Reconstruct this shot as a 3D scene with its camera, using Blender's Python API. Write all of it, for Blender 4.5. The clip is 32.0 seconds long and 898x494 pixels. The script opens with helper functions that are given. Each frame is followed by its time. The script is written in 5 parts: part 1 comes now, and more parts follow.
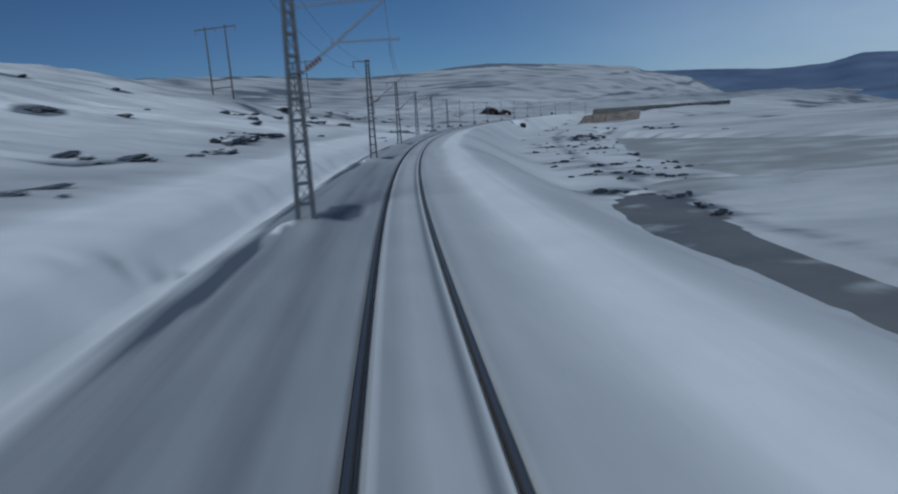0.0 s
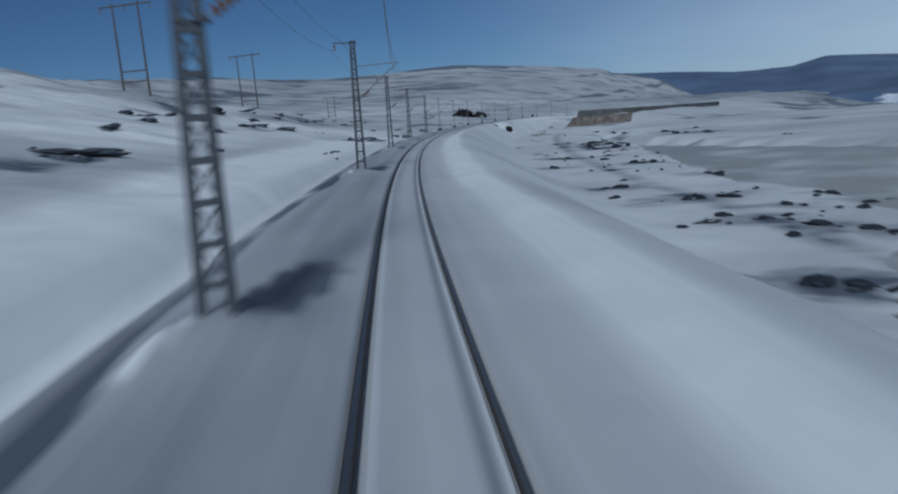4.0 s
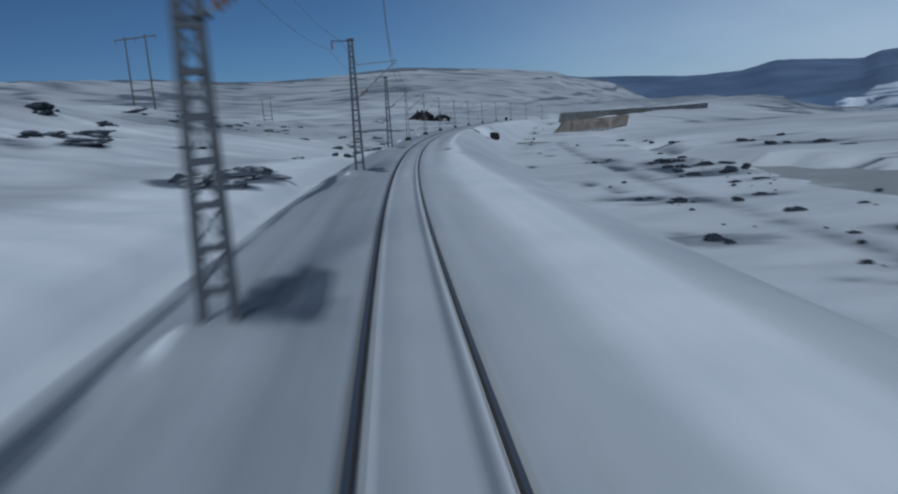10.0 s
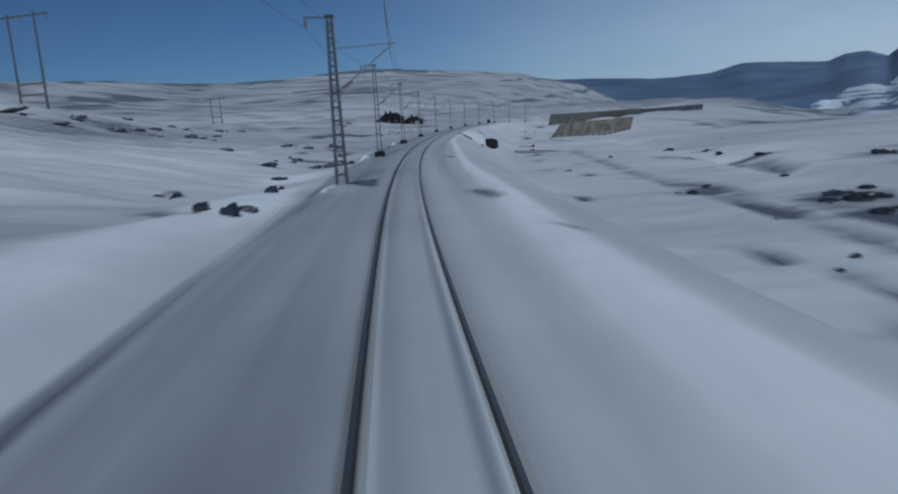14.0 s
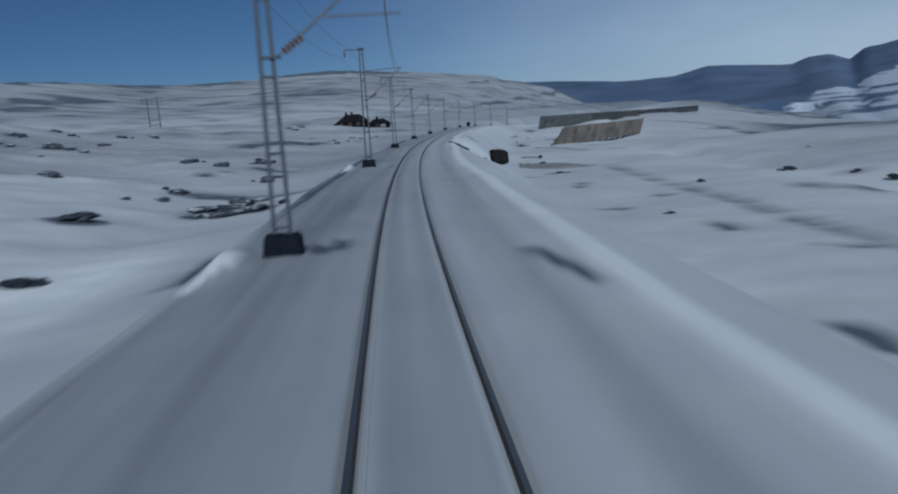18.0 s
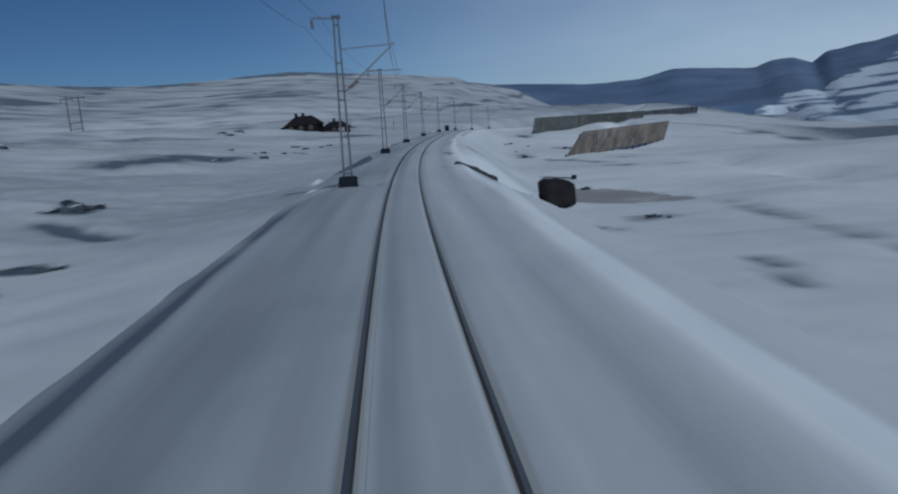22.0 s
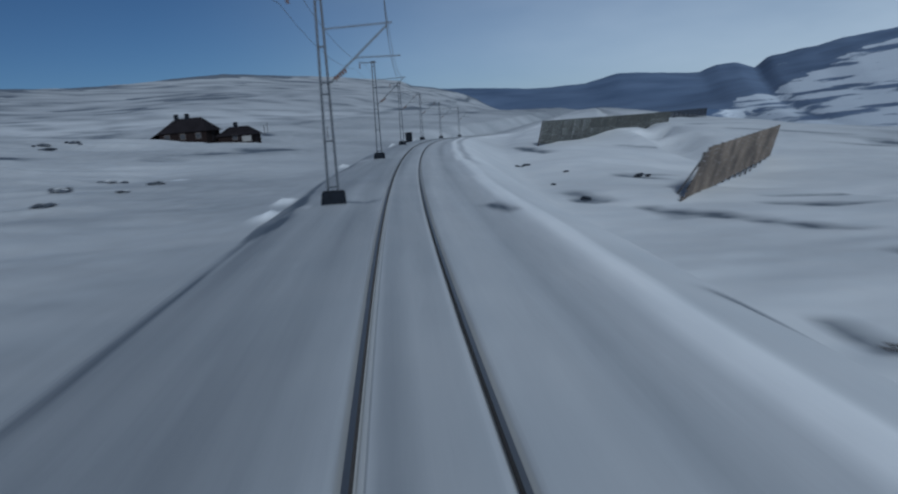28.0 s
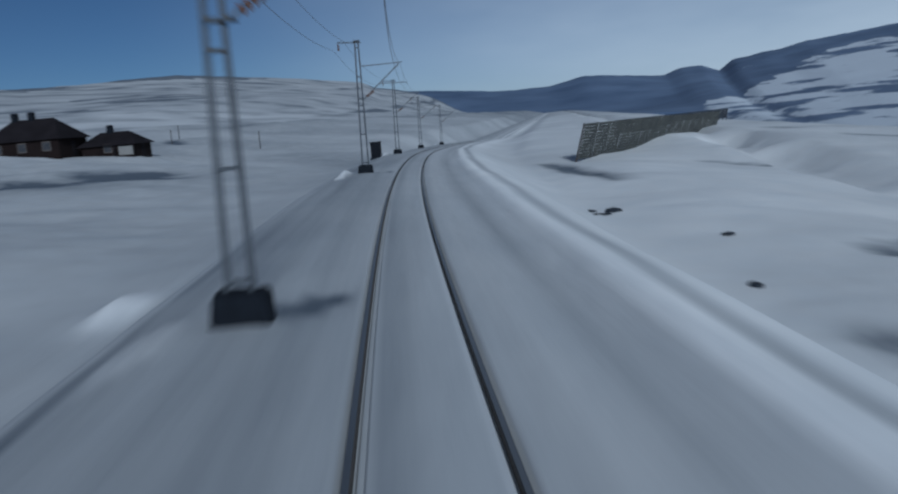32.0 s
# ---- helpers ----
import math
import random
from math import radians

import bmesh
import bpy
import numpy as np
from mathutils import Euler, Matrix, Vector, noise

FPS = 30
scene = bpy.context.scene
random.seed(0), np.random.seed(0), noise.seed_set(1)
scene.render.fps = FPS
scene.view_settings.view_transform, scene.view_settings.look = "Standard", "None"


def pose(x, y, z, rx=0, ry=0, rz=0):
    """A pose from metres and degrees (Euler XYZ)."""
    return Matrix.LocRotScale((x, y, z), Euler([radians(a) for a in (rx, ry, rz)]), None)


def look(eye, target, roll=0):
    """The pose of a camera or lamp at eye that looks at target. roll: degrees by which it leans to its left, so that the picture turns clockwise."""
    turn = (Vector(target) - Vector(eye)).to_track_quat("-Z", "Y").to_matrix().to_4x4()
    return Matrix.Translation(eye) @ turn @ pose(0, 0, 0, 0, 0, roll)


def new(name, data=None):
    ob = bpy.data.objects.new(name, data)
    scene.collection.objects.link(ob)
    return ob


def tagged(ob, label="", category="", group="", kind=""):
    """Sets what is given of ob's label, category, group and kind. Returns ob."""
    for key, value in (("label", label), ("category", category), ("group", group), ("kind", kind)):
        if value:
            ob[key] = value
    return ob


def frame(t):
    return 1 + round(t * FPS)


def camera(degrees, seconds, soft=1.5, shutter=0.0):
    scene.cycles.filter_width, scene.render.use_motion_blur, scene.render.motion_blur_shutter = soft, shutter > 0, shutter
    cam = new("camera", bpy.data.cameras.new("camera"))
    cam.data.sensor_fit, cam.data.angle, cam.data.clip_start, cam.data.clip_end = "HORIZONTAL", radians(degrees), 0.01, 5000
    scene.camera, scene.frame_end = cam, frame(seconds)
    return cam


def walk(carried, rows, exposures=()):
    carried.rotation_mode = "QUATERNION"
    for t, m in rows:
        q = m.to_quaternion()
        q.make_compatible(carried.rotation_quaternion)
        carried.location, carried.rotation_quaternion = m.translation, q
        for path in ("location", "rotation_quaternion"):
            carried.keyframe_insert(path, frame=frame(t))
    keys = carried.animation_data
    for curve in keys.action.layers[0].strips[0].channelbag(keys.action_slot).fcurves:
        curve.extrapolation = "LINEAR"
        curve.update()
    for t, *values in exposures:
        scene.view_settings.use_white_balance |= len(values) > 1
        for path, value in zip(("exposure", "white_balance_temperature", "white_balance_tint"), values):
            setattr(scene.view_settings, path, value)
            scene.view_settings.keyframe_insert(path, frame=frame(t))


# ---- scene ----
# ---- the line of the railway: distance along it and curvature ----
STEP = 1.0
SPEED = [(0, 13.36), (4, 13.21), (8, 12.87), (12, 13.17), (16, 12.94), (20, 13.28), (24, 13.63), (28, 13.60), (32, 13.81)]
BEND = [(40, 0.000842), (93, 0.000809), (145, 0.000783), (197, 0.000868), (250, 0.000871), (302, 0.000836),
        (356, 0.000922), (410, 0.000787), (465, 0.0011), (600, 0.0011), (640, 0.0)]
S_AXIS = np.arange(-100.0, 4801.0, STEP)
_k = np.interp(S_AXIS, [a for a, b in BEND], [b for a, b in BEND])
_th = np.concatenate([[0], np.cumsum((_k[1:] + _k[:-1]) / 2 * STEP)])
_th -= np.interp(0, S_AXIS, _th)
_x = np.concatenate([[0], np.cumsum((np.sin(_th[1:]) + np.sin(_th[:-1])) / 2 * STEP)])
_y = np.concatenate([[0], np.cumsum((np.cos(_th[1:]) + np.cos(_th[:-1])) / 2 * STEP)])
_x -= np.interp(0, S_AXIS, _x)
_y -= np.interp(0, S_AXIS, _y)


def heading(s):
    """Radians clockwise from +y."""
    return np.interp(s, S_AXIS, _th)


def place(s, u):
    """World x, y of the point s metres along the line and u metres to its right."""
    a = heading(s)
    return np.interp(s, S_AXIS, _x) + u * np.cos(a), np.interp(s, S_AXIS, _y) - u * np.sin(a)


def fall(s):
    """Height of the track, which begins to drop gently past 455 m."""
    d = np.maximum(np.asarray(s, float) - 455, 0)
    return -np.where(d < 75, 1.6e-4 * d * d, 0.9 + 0.024 * np.minimum(d - 75, 150))


_tt = np.linspace(0, 32, 321)
_v = np.interp(_tt, [a for a, b in SPEED], [b for a, b in SPEED])
_st = np.concatenate([[0], np.cumsum((_v[1:] + _v[:-1]) * 0.05)])


def travelled(t):
    return float(np.interp(t, _tt, _st))


# ---- camera and its walk ----
cam = camera(58.5, 32.0, soft=2.2, shutter=1.5)
EYE_H, EYE_U, YAW, PITCH, LEAN = 3.0, -0.125, 3.84, 9.09, -4.98
rows = []
for i in range(65):
    t = i * 0.5
    s = travelled(t)
    ex, ey = place(s, EYE_U)
    a = heading(s) + radians(YAW)
    p = radians(PITCH)
    rows.append((t, look((ex, ey, EYE_H), (ex + math.sin(a) * math.cos(p), ey + math.cos(a) * math.cos(p), EYE_H - math.sin(p)), LEAN)))
walk(cam, rows, [(0, -0.43, 5320, 4), (8, -0.37, 5320, 4), (13, -0.43, 5320, 4), (17, -0.48, 5320, 4), (32, -0.48, 5320, 4)])

# ---- world and sun ----
SUN_EL, SHADOW_AZ = 26.0, 13.0          # shadows fall towards this bearing
SKY_TURN = radians(SHADOW_AZ + 180)
world = bpy.data.worlds.new("sky")
scene.world = world
world.use_nodes = True
wn, wl = world.node_tree.nodes, world.node_tree.links
wn.clear()
w_out = wn.new("ShaderNodeOutputWorld")
w_bg = wn.new("ShaderNodeBackground")
sky = wn.new("ShaderNodeTexSky")
sky.sky_type, sky.sun_disc = "NISHITA", False
sky.sun_elevation, sky.sun_rotation = radians(SUN_EL), SKY_TURN
sky.altitude, sky.air_density, sky.dust_density, sky.ozone_density = 1200, 0.7, 0.25, 4.0
w_tc = wn.new("ShaderNodeTexCoord")
w_sep = wn.new("ShaderNodeSeparateXYZ")
wl.new(w_tc.outputs["Generated"], w_sep.inputs[0])
# thin high cloud that thickens towards the east and the horizon
w_cx = wn.new("ShaderNodeMapRange")
w_cx.inputs["From Min"].default_value, w_cx.inputs["From Max"].default_value = 0.03, 0.92
w_cx.interpolation_type = "SMOOTHSTEP"
wl.new(w_sep.outputs["X"], w_cx.inputs["Value"])
w_cz = wn.new("ShaderNodeMapRange")
w_cz.inputs["From Min"].default_value, w_cz.inputs["From Max"].default_value = 0.0, 0.5
w_cz.inputs["To Min"].default_value, w_cz.inputs["To Max"].default_value = 1.0, 0.45
wl.new(w_sep.outputs["Z"], w_cz.inputs["Value"])
w_n = wn.new("ShaderNodeTexNoise")
w_n.inputs["Scale"].default_value, w_n.inputs["Detail"].default_value = 2.2, 5.0
w_map = wn.new("ShaderNodeMapping")
w_map.inputs["Scale"].default_value = (1.0, 1.0, 3.5)
wl.new(w_tc.outputs["Generated"], w_map.inputs[0])
wl.new(w_map.outputs[0], w_n.inputs["Vector"])
w_m1 = wn.new("ShaderNodeMath")
w_m1.operation = "MULTIPLY"
wl.new(w_cx.outputs[0], w_m1.inputs[0])
wl.new(w_cz.outputs[0], w_m1.inputs[1])
w_nm = wn.new("ShaderNodeMapRange")
w_nm.inputs["From Min"].default_value, w_nm.inputs["From Max"].default_value = 0.3, 0.7
w_nm.inputs["To Min"].default_value, w_nm.inputs["To Max"].default_value = 0.55, 1.0
wl.new(w_n.outputs[0], w_nm.inputs["Value"])
w_m2 = wn.new("ShaderNodeMath")
w_m2.operation = "MULTIPLY"
wl.new(w_m1.outputs[0], w_m2.inputs[0])
wl.new(w_nm.outputs[0], w_m2.inputs[1])
w_mix = wn.new("ShaderNodeMixRGB")
w_mix.inputs["Color2"].default_value = (18.6, 19.3, 19.9, 1)
wl.new(w_m2.outputs[0], w_mix.inputs["Fac"])
wl.new(sky.outputs[0], w_mix.inputs["Color1"])
wl.new(w_mix.outputs[0], w_bg.inputs["Color"])
w_bg.inputs["Strength"].default_value = 0.041
wl.new(w_bg.outputs[0], w_out.inputs[0])

sun_data = bpy.data.lights.new("sun", "SUN")
sun_data.energy, sun_data.angle, sun_data.color = 3.6, radians(9.0), (1.0, 0.96, 0.90)
sun = new("sun", sun_data)
_sa = radians(SHADOW_AZ)
_sd = Vector((math.sin(_sa) * math.cos(radians(SUN_EL)), math.cos(_sa) * math.cos(radians(SUN_EL)), -math.sin(radians(SUN_EL))))
sun.matrix_world = look((0, -30, 60), Vector((0, -30, 60)) + _sd)


# ---- materials ----
def material(name, colour, rough=0.8, metal=0.0, vary=0.25, scale=3.0, bump=0.0, bump_scale=20.0, second=None, gloss=0.5):
    """Plain surface with colour variation at two scales and fine relief."""
    m = bpy.data.materials.new(name)
    m.use_nodes = True
    n, l = m.node_tree.nodes, m.node_tree.links
    b = n["Principled BSDF"]
    b.inputs["Roughness"].default_value, b.inputs["Metallic"].default_value = rough, metal
    b.inputs["Specular IOR Level"].default_value = gloss
    tc = n.new("ShaderNodeTexCoord")
    big, fine = n.new("ShaderNodeTexNoise"), n.new("ShaderNodeTexNoise")
    big.inputs["Scale"].default_value, big.inputs["Detail"].default_value = scale, 4
    fine.inputs["Scale"].default_value, fine.inputs["Detail"].default_value = scale * 9, 3
    l.new(tc.outputs["Object"], big.inputs["Vector"])
    l.new(tc.outputs["Object"], fine.inputs["Vector"])
    r1 = n.new("ShaderNodeValToRGB")
    c2 = second or tuple(c * (1 - vary) for c in colour)
    r1.color_ramp.elements[0].color, r1.color_ramp.elements[0].position = (*c2, 1), 0.36
    r1.color_ramp.elements[1].color, r1.color_ramp.elements[1].position = (*colour, 1), 0.62
    mix = n.new("ShaderNodeMixRGB")
    mix.inputs["Fac"].default_value = 0.35
    l.new(big.outputs[0], r1.inputs[0])
    r2 = n.new("ShaderNodeValToRGB")
    r2.color_ramp.elements[0].color = (*[c * (1 - vary) for c in c2], 1)
    r2.color_ramp.elements[1].color = (*[min(1, c * (1 + vary * 0.6)) for c in colour], 1)
    l.new(fine.outputs[0], r2.inputs[0])
    l.new(r1.outputs[0], mix.inputs["Color1"])
    l.new(r2.outputs[0], mix.inputs["Color2"])
    l.new(mix.outputs[0], b.inputs["Base Color"])
    if bump:
        bn, bp = n.new("ShaderNodeTexNoise"), n.new("ShaderNodeBump")
        bn.inputs["Scale"].default_value, bn.inputs["Detail"].default_value = bump_scale, 5
        bp.inputs["Strength"].default_value, bp.inputs["Distance"].default_value = 0.6, bump
        l.new(tc.outputs["Object"], bn.inputs["Vector"])
        l.new(bn.outputs[0], bp.inputs["Height"])
        l.new(bp.outputs[0], b.inputs["Normal"])
    return m


def snow_material(name, rock_dark, rock_light, grain=0.22, snow_low=(0.74, 0.77, 0.80), snow_high=(0.92, 0.925, 0.93), rock_scale=0.4):
    """Wind-packed snow; bare rock and heather show through by the mesh's 'bare' value."""
    m = bpy.data.materials.new(name)
    m.use_nodes = True
    n, l = m.node_tree.nodes, m.node_tree.links
    b = n["Principled BSDF"]
    b.inputs["Roughness"].default_value = 0.65
    b.inputs["Specular IOR Level"].default_value = 0.25
    tc = n.new("ShaderNodeTexCoord")
    uvn = n.new("ShaderNodeUVMap")
    uvn.uv_map = "along"

    def noise_node(scale, detail, stretch, src):
        mp, nn = n.new("ShaderNodeMapping"), n.new("ShaderNodeTexNoise")
        mp.inputs["Scale"].default_value = stretch
        nn.inputs["Scale"].default_value, nn.inputs["Detail"].default_value = scale, detail
        l.new(src, mp.inputs[0])
        l.new(mp.outputs[0], nn.inputs["Vector"])
        return nn

    drift = noise_node(0.25, 5, (1, 1, 1), tc.outputs["Object"])
    streak = noise_node(1.0, 4, (0.03, 1.1, 1), uvn.outputs[0])
    tone = n.new("ShaderNodeValToRGB")
    tone.color_ramp.elements[0].color, tone.color_ramp.elements[0].position = (*snow_low, 1), 0.3
    tone.color_ramp.elements[1].color, tone.color_ramp.elements[1].position = (*snow_high, 1), 0.7
    mixn = n.new("ShaderNodeMath")
    mixn.operation = "MULTIPLY_ADD"
    l.new(drift.outputs[0], mixn.inputs[0])
    mixn.inputs[1].default_value = 0.5
    half = n.new("ShaderNodeMath")
    half.operation = "MULTIPLY"
    half.inputs[1].default_value = 0.5
    half_in = half.inputs[0]
    l.new(half.outputs[0], mixn.inputs[2])
    near_line = n.new("ShaderNodeAttribute")
    near_line.attribute_name = "line"
    soft = noise_node(0.7, 5, (1, 1, 1), tc.outputs["Object"])
    pick = n.new("ShaderNodeMixRGB")
    l.new(near_line.outputs["Fac"], pick.inputs["Fac"])
    l.new(soft.outputs[0], pick.inputs["Color1"])
    l.new(streak.outputs[0], pick.inputs["Color2"])
    l.new(pick.outputs[0], half_in)
    l.new(mixn.outputs[0], tone.inputs[0])
    # rock and heather
    attr = n.new("ShaderNodeAttribute")
    attr.attribute_name = "bare"
    patch = noise_node(0.0085, 5, (0.5, 1, 5), tc.outputs["Object"])
    patch2 = noise_node(0.10, 5, (0.45, 1, 3), tc.outputs["Object"])
    blend = n.new("ShaderNodeMath")
    blend.operation = "MULTIPLY_ADD"
    blend.inputs[1].default_value = 1 - grain
    ph = n.new("ShaderNodeMath")
    ph.operation = "MULTIPLY"
    ph.inputs[1].default_value = grain
    l.new(patch2.outputs[0], ph.inputs[0])
    l.new(patch.outputs[0], blend.inputs[0])
    l.new(ph.outputs[0], blend.inputs[2])
    add = n.new("ShaderNodeMath")
    add.operation = "ADD"
    l.new(blend.outputs[0], add.inputs[0])
    l.new(attr.outputs["Fac"], add.inputs[1])
    cut = n.new("ShaderNodeMapRange")
    cut.inputs["From Min"].default_value, cut.inputs["From Max"].default_value = 0.955, 1.045
    l.new(add.outputs[0], cut.inputs["Value"])
    rockc = n.new("ShaderNodeValToRGB")
    rockc.color_ramp.elements[0].color = (*rock_dark, 1)
    rockc.color_ramp.elements[1].color = (*rock_light, 1)
    fine = noise_node(rock_scale, 6, (1, 1, 3), tc.outputs["Object"])
    rockc.color_ramp.elements[0].position, rockc.color_ramp.elements[1].position = 0.3, 0.7
    l.new(fine.outputs[0], rockc.inputs[0])
    mix = n.new("ShaderNodeMixRGB")
    l.new(cut.outputs[0], mix.inputs["Fac"])
    # mask of real dirt that also carries painted shade and distance haze
    dirt_shade = n.new("ShaderNodeAttribute")
    dirt_shade.attribute_name = "dirt_shade"
    dn = n.new("ShaderNodeMapRange")
    dn.inputs["From Min"].default_value, dn.inputs["From Max"].default_value = 0.3, 0.7
    dn.inputs["To Min"].default_value, dn.inputs["To Max"].default_value = 0.75, 1.0
    l.new(pick.outputs[0], dn.inputs["Value"])
    dm = n.new("ShaderNodeMath")
    dm.operation = "MULTIPLY"
    l.new(dirt_shade.outputs["Fac"], dm.inputs[0])
    l.new(dn.outputs[0], dm.inputs[1])
    darkened = n.new("ShaderNodeMixRGB")
    darkened.inputs["Color2"].default_value = (0.105, 0.125, 0.155, 1)
    l.new(dm.outputs[0], darkened.inputs["Fac"])
    l.new(tone.outputs[0], darkened.inputs["Color1"])
    # drift faces that catch the sun, brightened in the base colour
    bright_attr = n.new("ShaderNodeAttribute")
    bright_attr.attribute_name = "bright_drift"
    brightened = n.new("ShaderNodeMixRGB")
    brightened.inputs["Color2"].default_value = (0.86, 0.89, 0.92, 1)
    l.new(bright_attr.outputs["Fac"], brightened.inputs["Fac"])
    l.new(darkened.outputs[0], brightened.inputs["Color1"])
    l.new(brightened.outputs[0], mix.inputs["Color1"])
    l.new(rockc.outputs[0], mix.inputs["Color2"])
    l.new(mix.outputs[0], b.inputs["Base Color"])
    bp = n.new("ShaderNodeBump")
    bp.inputs["Strength"].default_value, bp.inputs["Distance"].default_value = 0.5, 0.10
    relief = noise_node(1.6, 6, (0.25, 1.0, 1), uvn.outputs[0])
    relief2 = noise_node(0.45, 6, (1, 1, 1), tc.outputs["Object"])
    pick2 = n.new("ShaderNodeMixRGB")
    l.new(near_line.outputs["Fac"], pick2.inputs["Fac"])
    l.new(relief2.outputs[0], pick2.inputs["Color1"])
    l.new(relief.outputs[0], pick2.inputs["Color2"])
    l.new(pick2.outputs[0], bp.inputs["Height"])
    l.new(bp.outputs[0], b.inputs["Normal"])
    return m


SNOW = snow_material("snow", (0.085, 0.10, 0.125), (0.20, 0.225, 0.26))
# distance haze is put into the bluer rock and dimmer snow colours
HAZY_WOODED = snow_material("hazy_wooded_slope", (0.065, 0.10, 0.175), (0.125, 0.175, 0.275), 0.30, (0.46, 0.51, 0.59), (0.63, 0.68, 0.74), 0.006)
LIGHT_STEEL = material("blue_grey_steel", (0.05, 0.06, 0.076), 0.7, 0.0, 0.3, 2.0)
STEEL = material("weathered_steel", (0.028, 0.035, 0.047), 0.75, 0.0, 0.3, 2.0)
GALV = material("galvanised_steel", (0.11, 0.12, 0.135), 0.6, 0.2, 0.25, 2.0)
RAIL_SIDE = material("rusty_rail", (0.075, 0.065, 0.06), 0.75, 0.2, 0.35, 5.0)
RAIL_TOP = material("polished_rail", (0.22, 0.225, 0.235), 0.42, 0.8, 0.15, 4.0)
CONCRETE = material("dark_concrete", (0.012, 0.015, 0.021), 0.95, 0, 0.4, 3.0, 0.01, 12, gloss=0.08)
INSUL = material("brown_porcelain", (0.10, 0.055, 0.04), 0.25, 0, 0.2, 5.0)
WIRE = material("copper_wire", (0.13, 0.13, 0.13), 0.5, 0.6, 0.1, 1.0)
WOOD_POLE = material("tarred_pole", (0.06, 0.056, 0.056), 0.85, 0, 0.35, 2.0)
BOARD = material("grey_boards", (0.23, 0.19, 0.155), 0.9, 0, 0.4, 0.28, second=(0.066, 0.058, 0.056), gloss=0.15)
def rock_material(name, colour, low, high):
    m = material(name, colour, 0.95, 0, 0.5, 1.6, 0.05, 5, gloss=0.08)
    n, l = m.node_tree.nodes, m.node_tree.links
    b = n["Principled BSDF"]
    src = b.inputs["Base Color"].links[0].from_socket
    geo, sep, cap, mix, nz, add = (n.new("ShaderNodeNewGeometry"), n.new("ShaderNodeSeparateXYZ"), n.new("ShaderNodeMapRange"), n.new("ShaderNodeMixRGB"),
                                   n.new("ShaderNodeTexNoise"), n.new("ShaderNodeMath"))
    l.new(geo.outputs["Normal"], sep.inputs[0])
    nz.inputs["Scale"].default_value, nz.inputs["Detail"].default_value = 0.9, 3
    l.new(geo.outputs["Position"], nz.inputs["Vector"])
    add.operation = "MULTIPLY_ADD"
    add.inputs[1].default_value, add.inputs[2].default_value = 0.5, -0.25
    l.new(nz.outputs[0], add.inputs[0])
    tot = n.new("ShaderNodeMath")
    l.new(sep.outputs["Z"], tot.inputs[0])
    l.new(add.outputs[0], tot.inputs[1])
    cap.inputs["From Min"].default_value, cap.inputs["From Max"].default_value = low, high
    l.new(tot.outputs[0], cap.inputs["Value"])
    mix.inputs["Color2"].default_value = (0.8, 0.82, 0.84, 1)
    l.new(cap.outputs[0], mix.inputs["Fac"])
    l.new(src, mix.inputs["Color1"])
    l.new(mix.outputs[0], b.inputs["Base Color"])
    return m


GREY_BOARD = material("silver_boards", (0.088, 0.092, 0.086), 0.9, 0, 0.35, 0.4, second=(0.052, 0.056, 0.056), gloss=0.15)
DARK_BOARD = material("dark_boards", (0.035, 0.040, 0.052), 0.9, 0, 0.35, 0.6, gloss=0.1)
ROCK = rock_material("dark_rock", (0.030, 0.037, 0.050), 1.03, 1.1)
GREY_ROCK = rock_material("grey_rock", (0.066, 0.078, 0.10), 0.92, 1.08)
HUT_WALL = material("brown_cladding", (0.013, 0.009, 0.009), 0.9, 0, 0.35, 0.6, gloss=0.1)
HUT_ROOF = material("dark_roofing", (0.017, 0.015, 0.018), 0.9, 0, 0.4, 0.5, gloss=0.08)
TRIM = material("worn_trim", (0.075, 0.065, 0.062), 0.8, 0, 0.15, 2.0)
PALE = material("pale_boards", (0.20, 0.20, 0.20), 0.8, 0, 0.2, 3.0)
PIPE = material("dark_pipe", (0.045, 0.052, 0.062), 0.8, 0.0, 0.6, 2.0, gloss=0.15)
BOULDER = material("brown_black_rock", (0.017, 0.016, 0.018), 0.9, 0, 0.5, 1.0, 0.06, 3, gloss=0.1)
KIOSK = material("dark_paint", (0.009, 0.011, 0.016), 0.8, 0, 0.2, 2.0, gloss=0.08)
GLASS = material("dark_pane", (0.03, 0.035, 0.045), 0.1, 0, 0.1, 2.0)
POND_ICE = material("brown_ice", (0.33, 0.31, 0.295), 0.55, 0, 0.25, 0.2)
RIVER_ICE = material("dark_river_ice", (0.17, 0.172, 0.172), 0.5, 0, 0.25, 0.12, second=(0.115, 0.12, 0.13), gloss=0.3)
ICE = material("grey_ice", (0.36, 0.37, 0.365), 0.55, 0, 0.2, 0.05, second=(0.29, 0.30, 0.295), gloss=0.3)



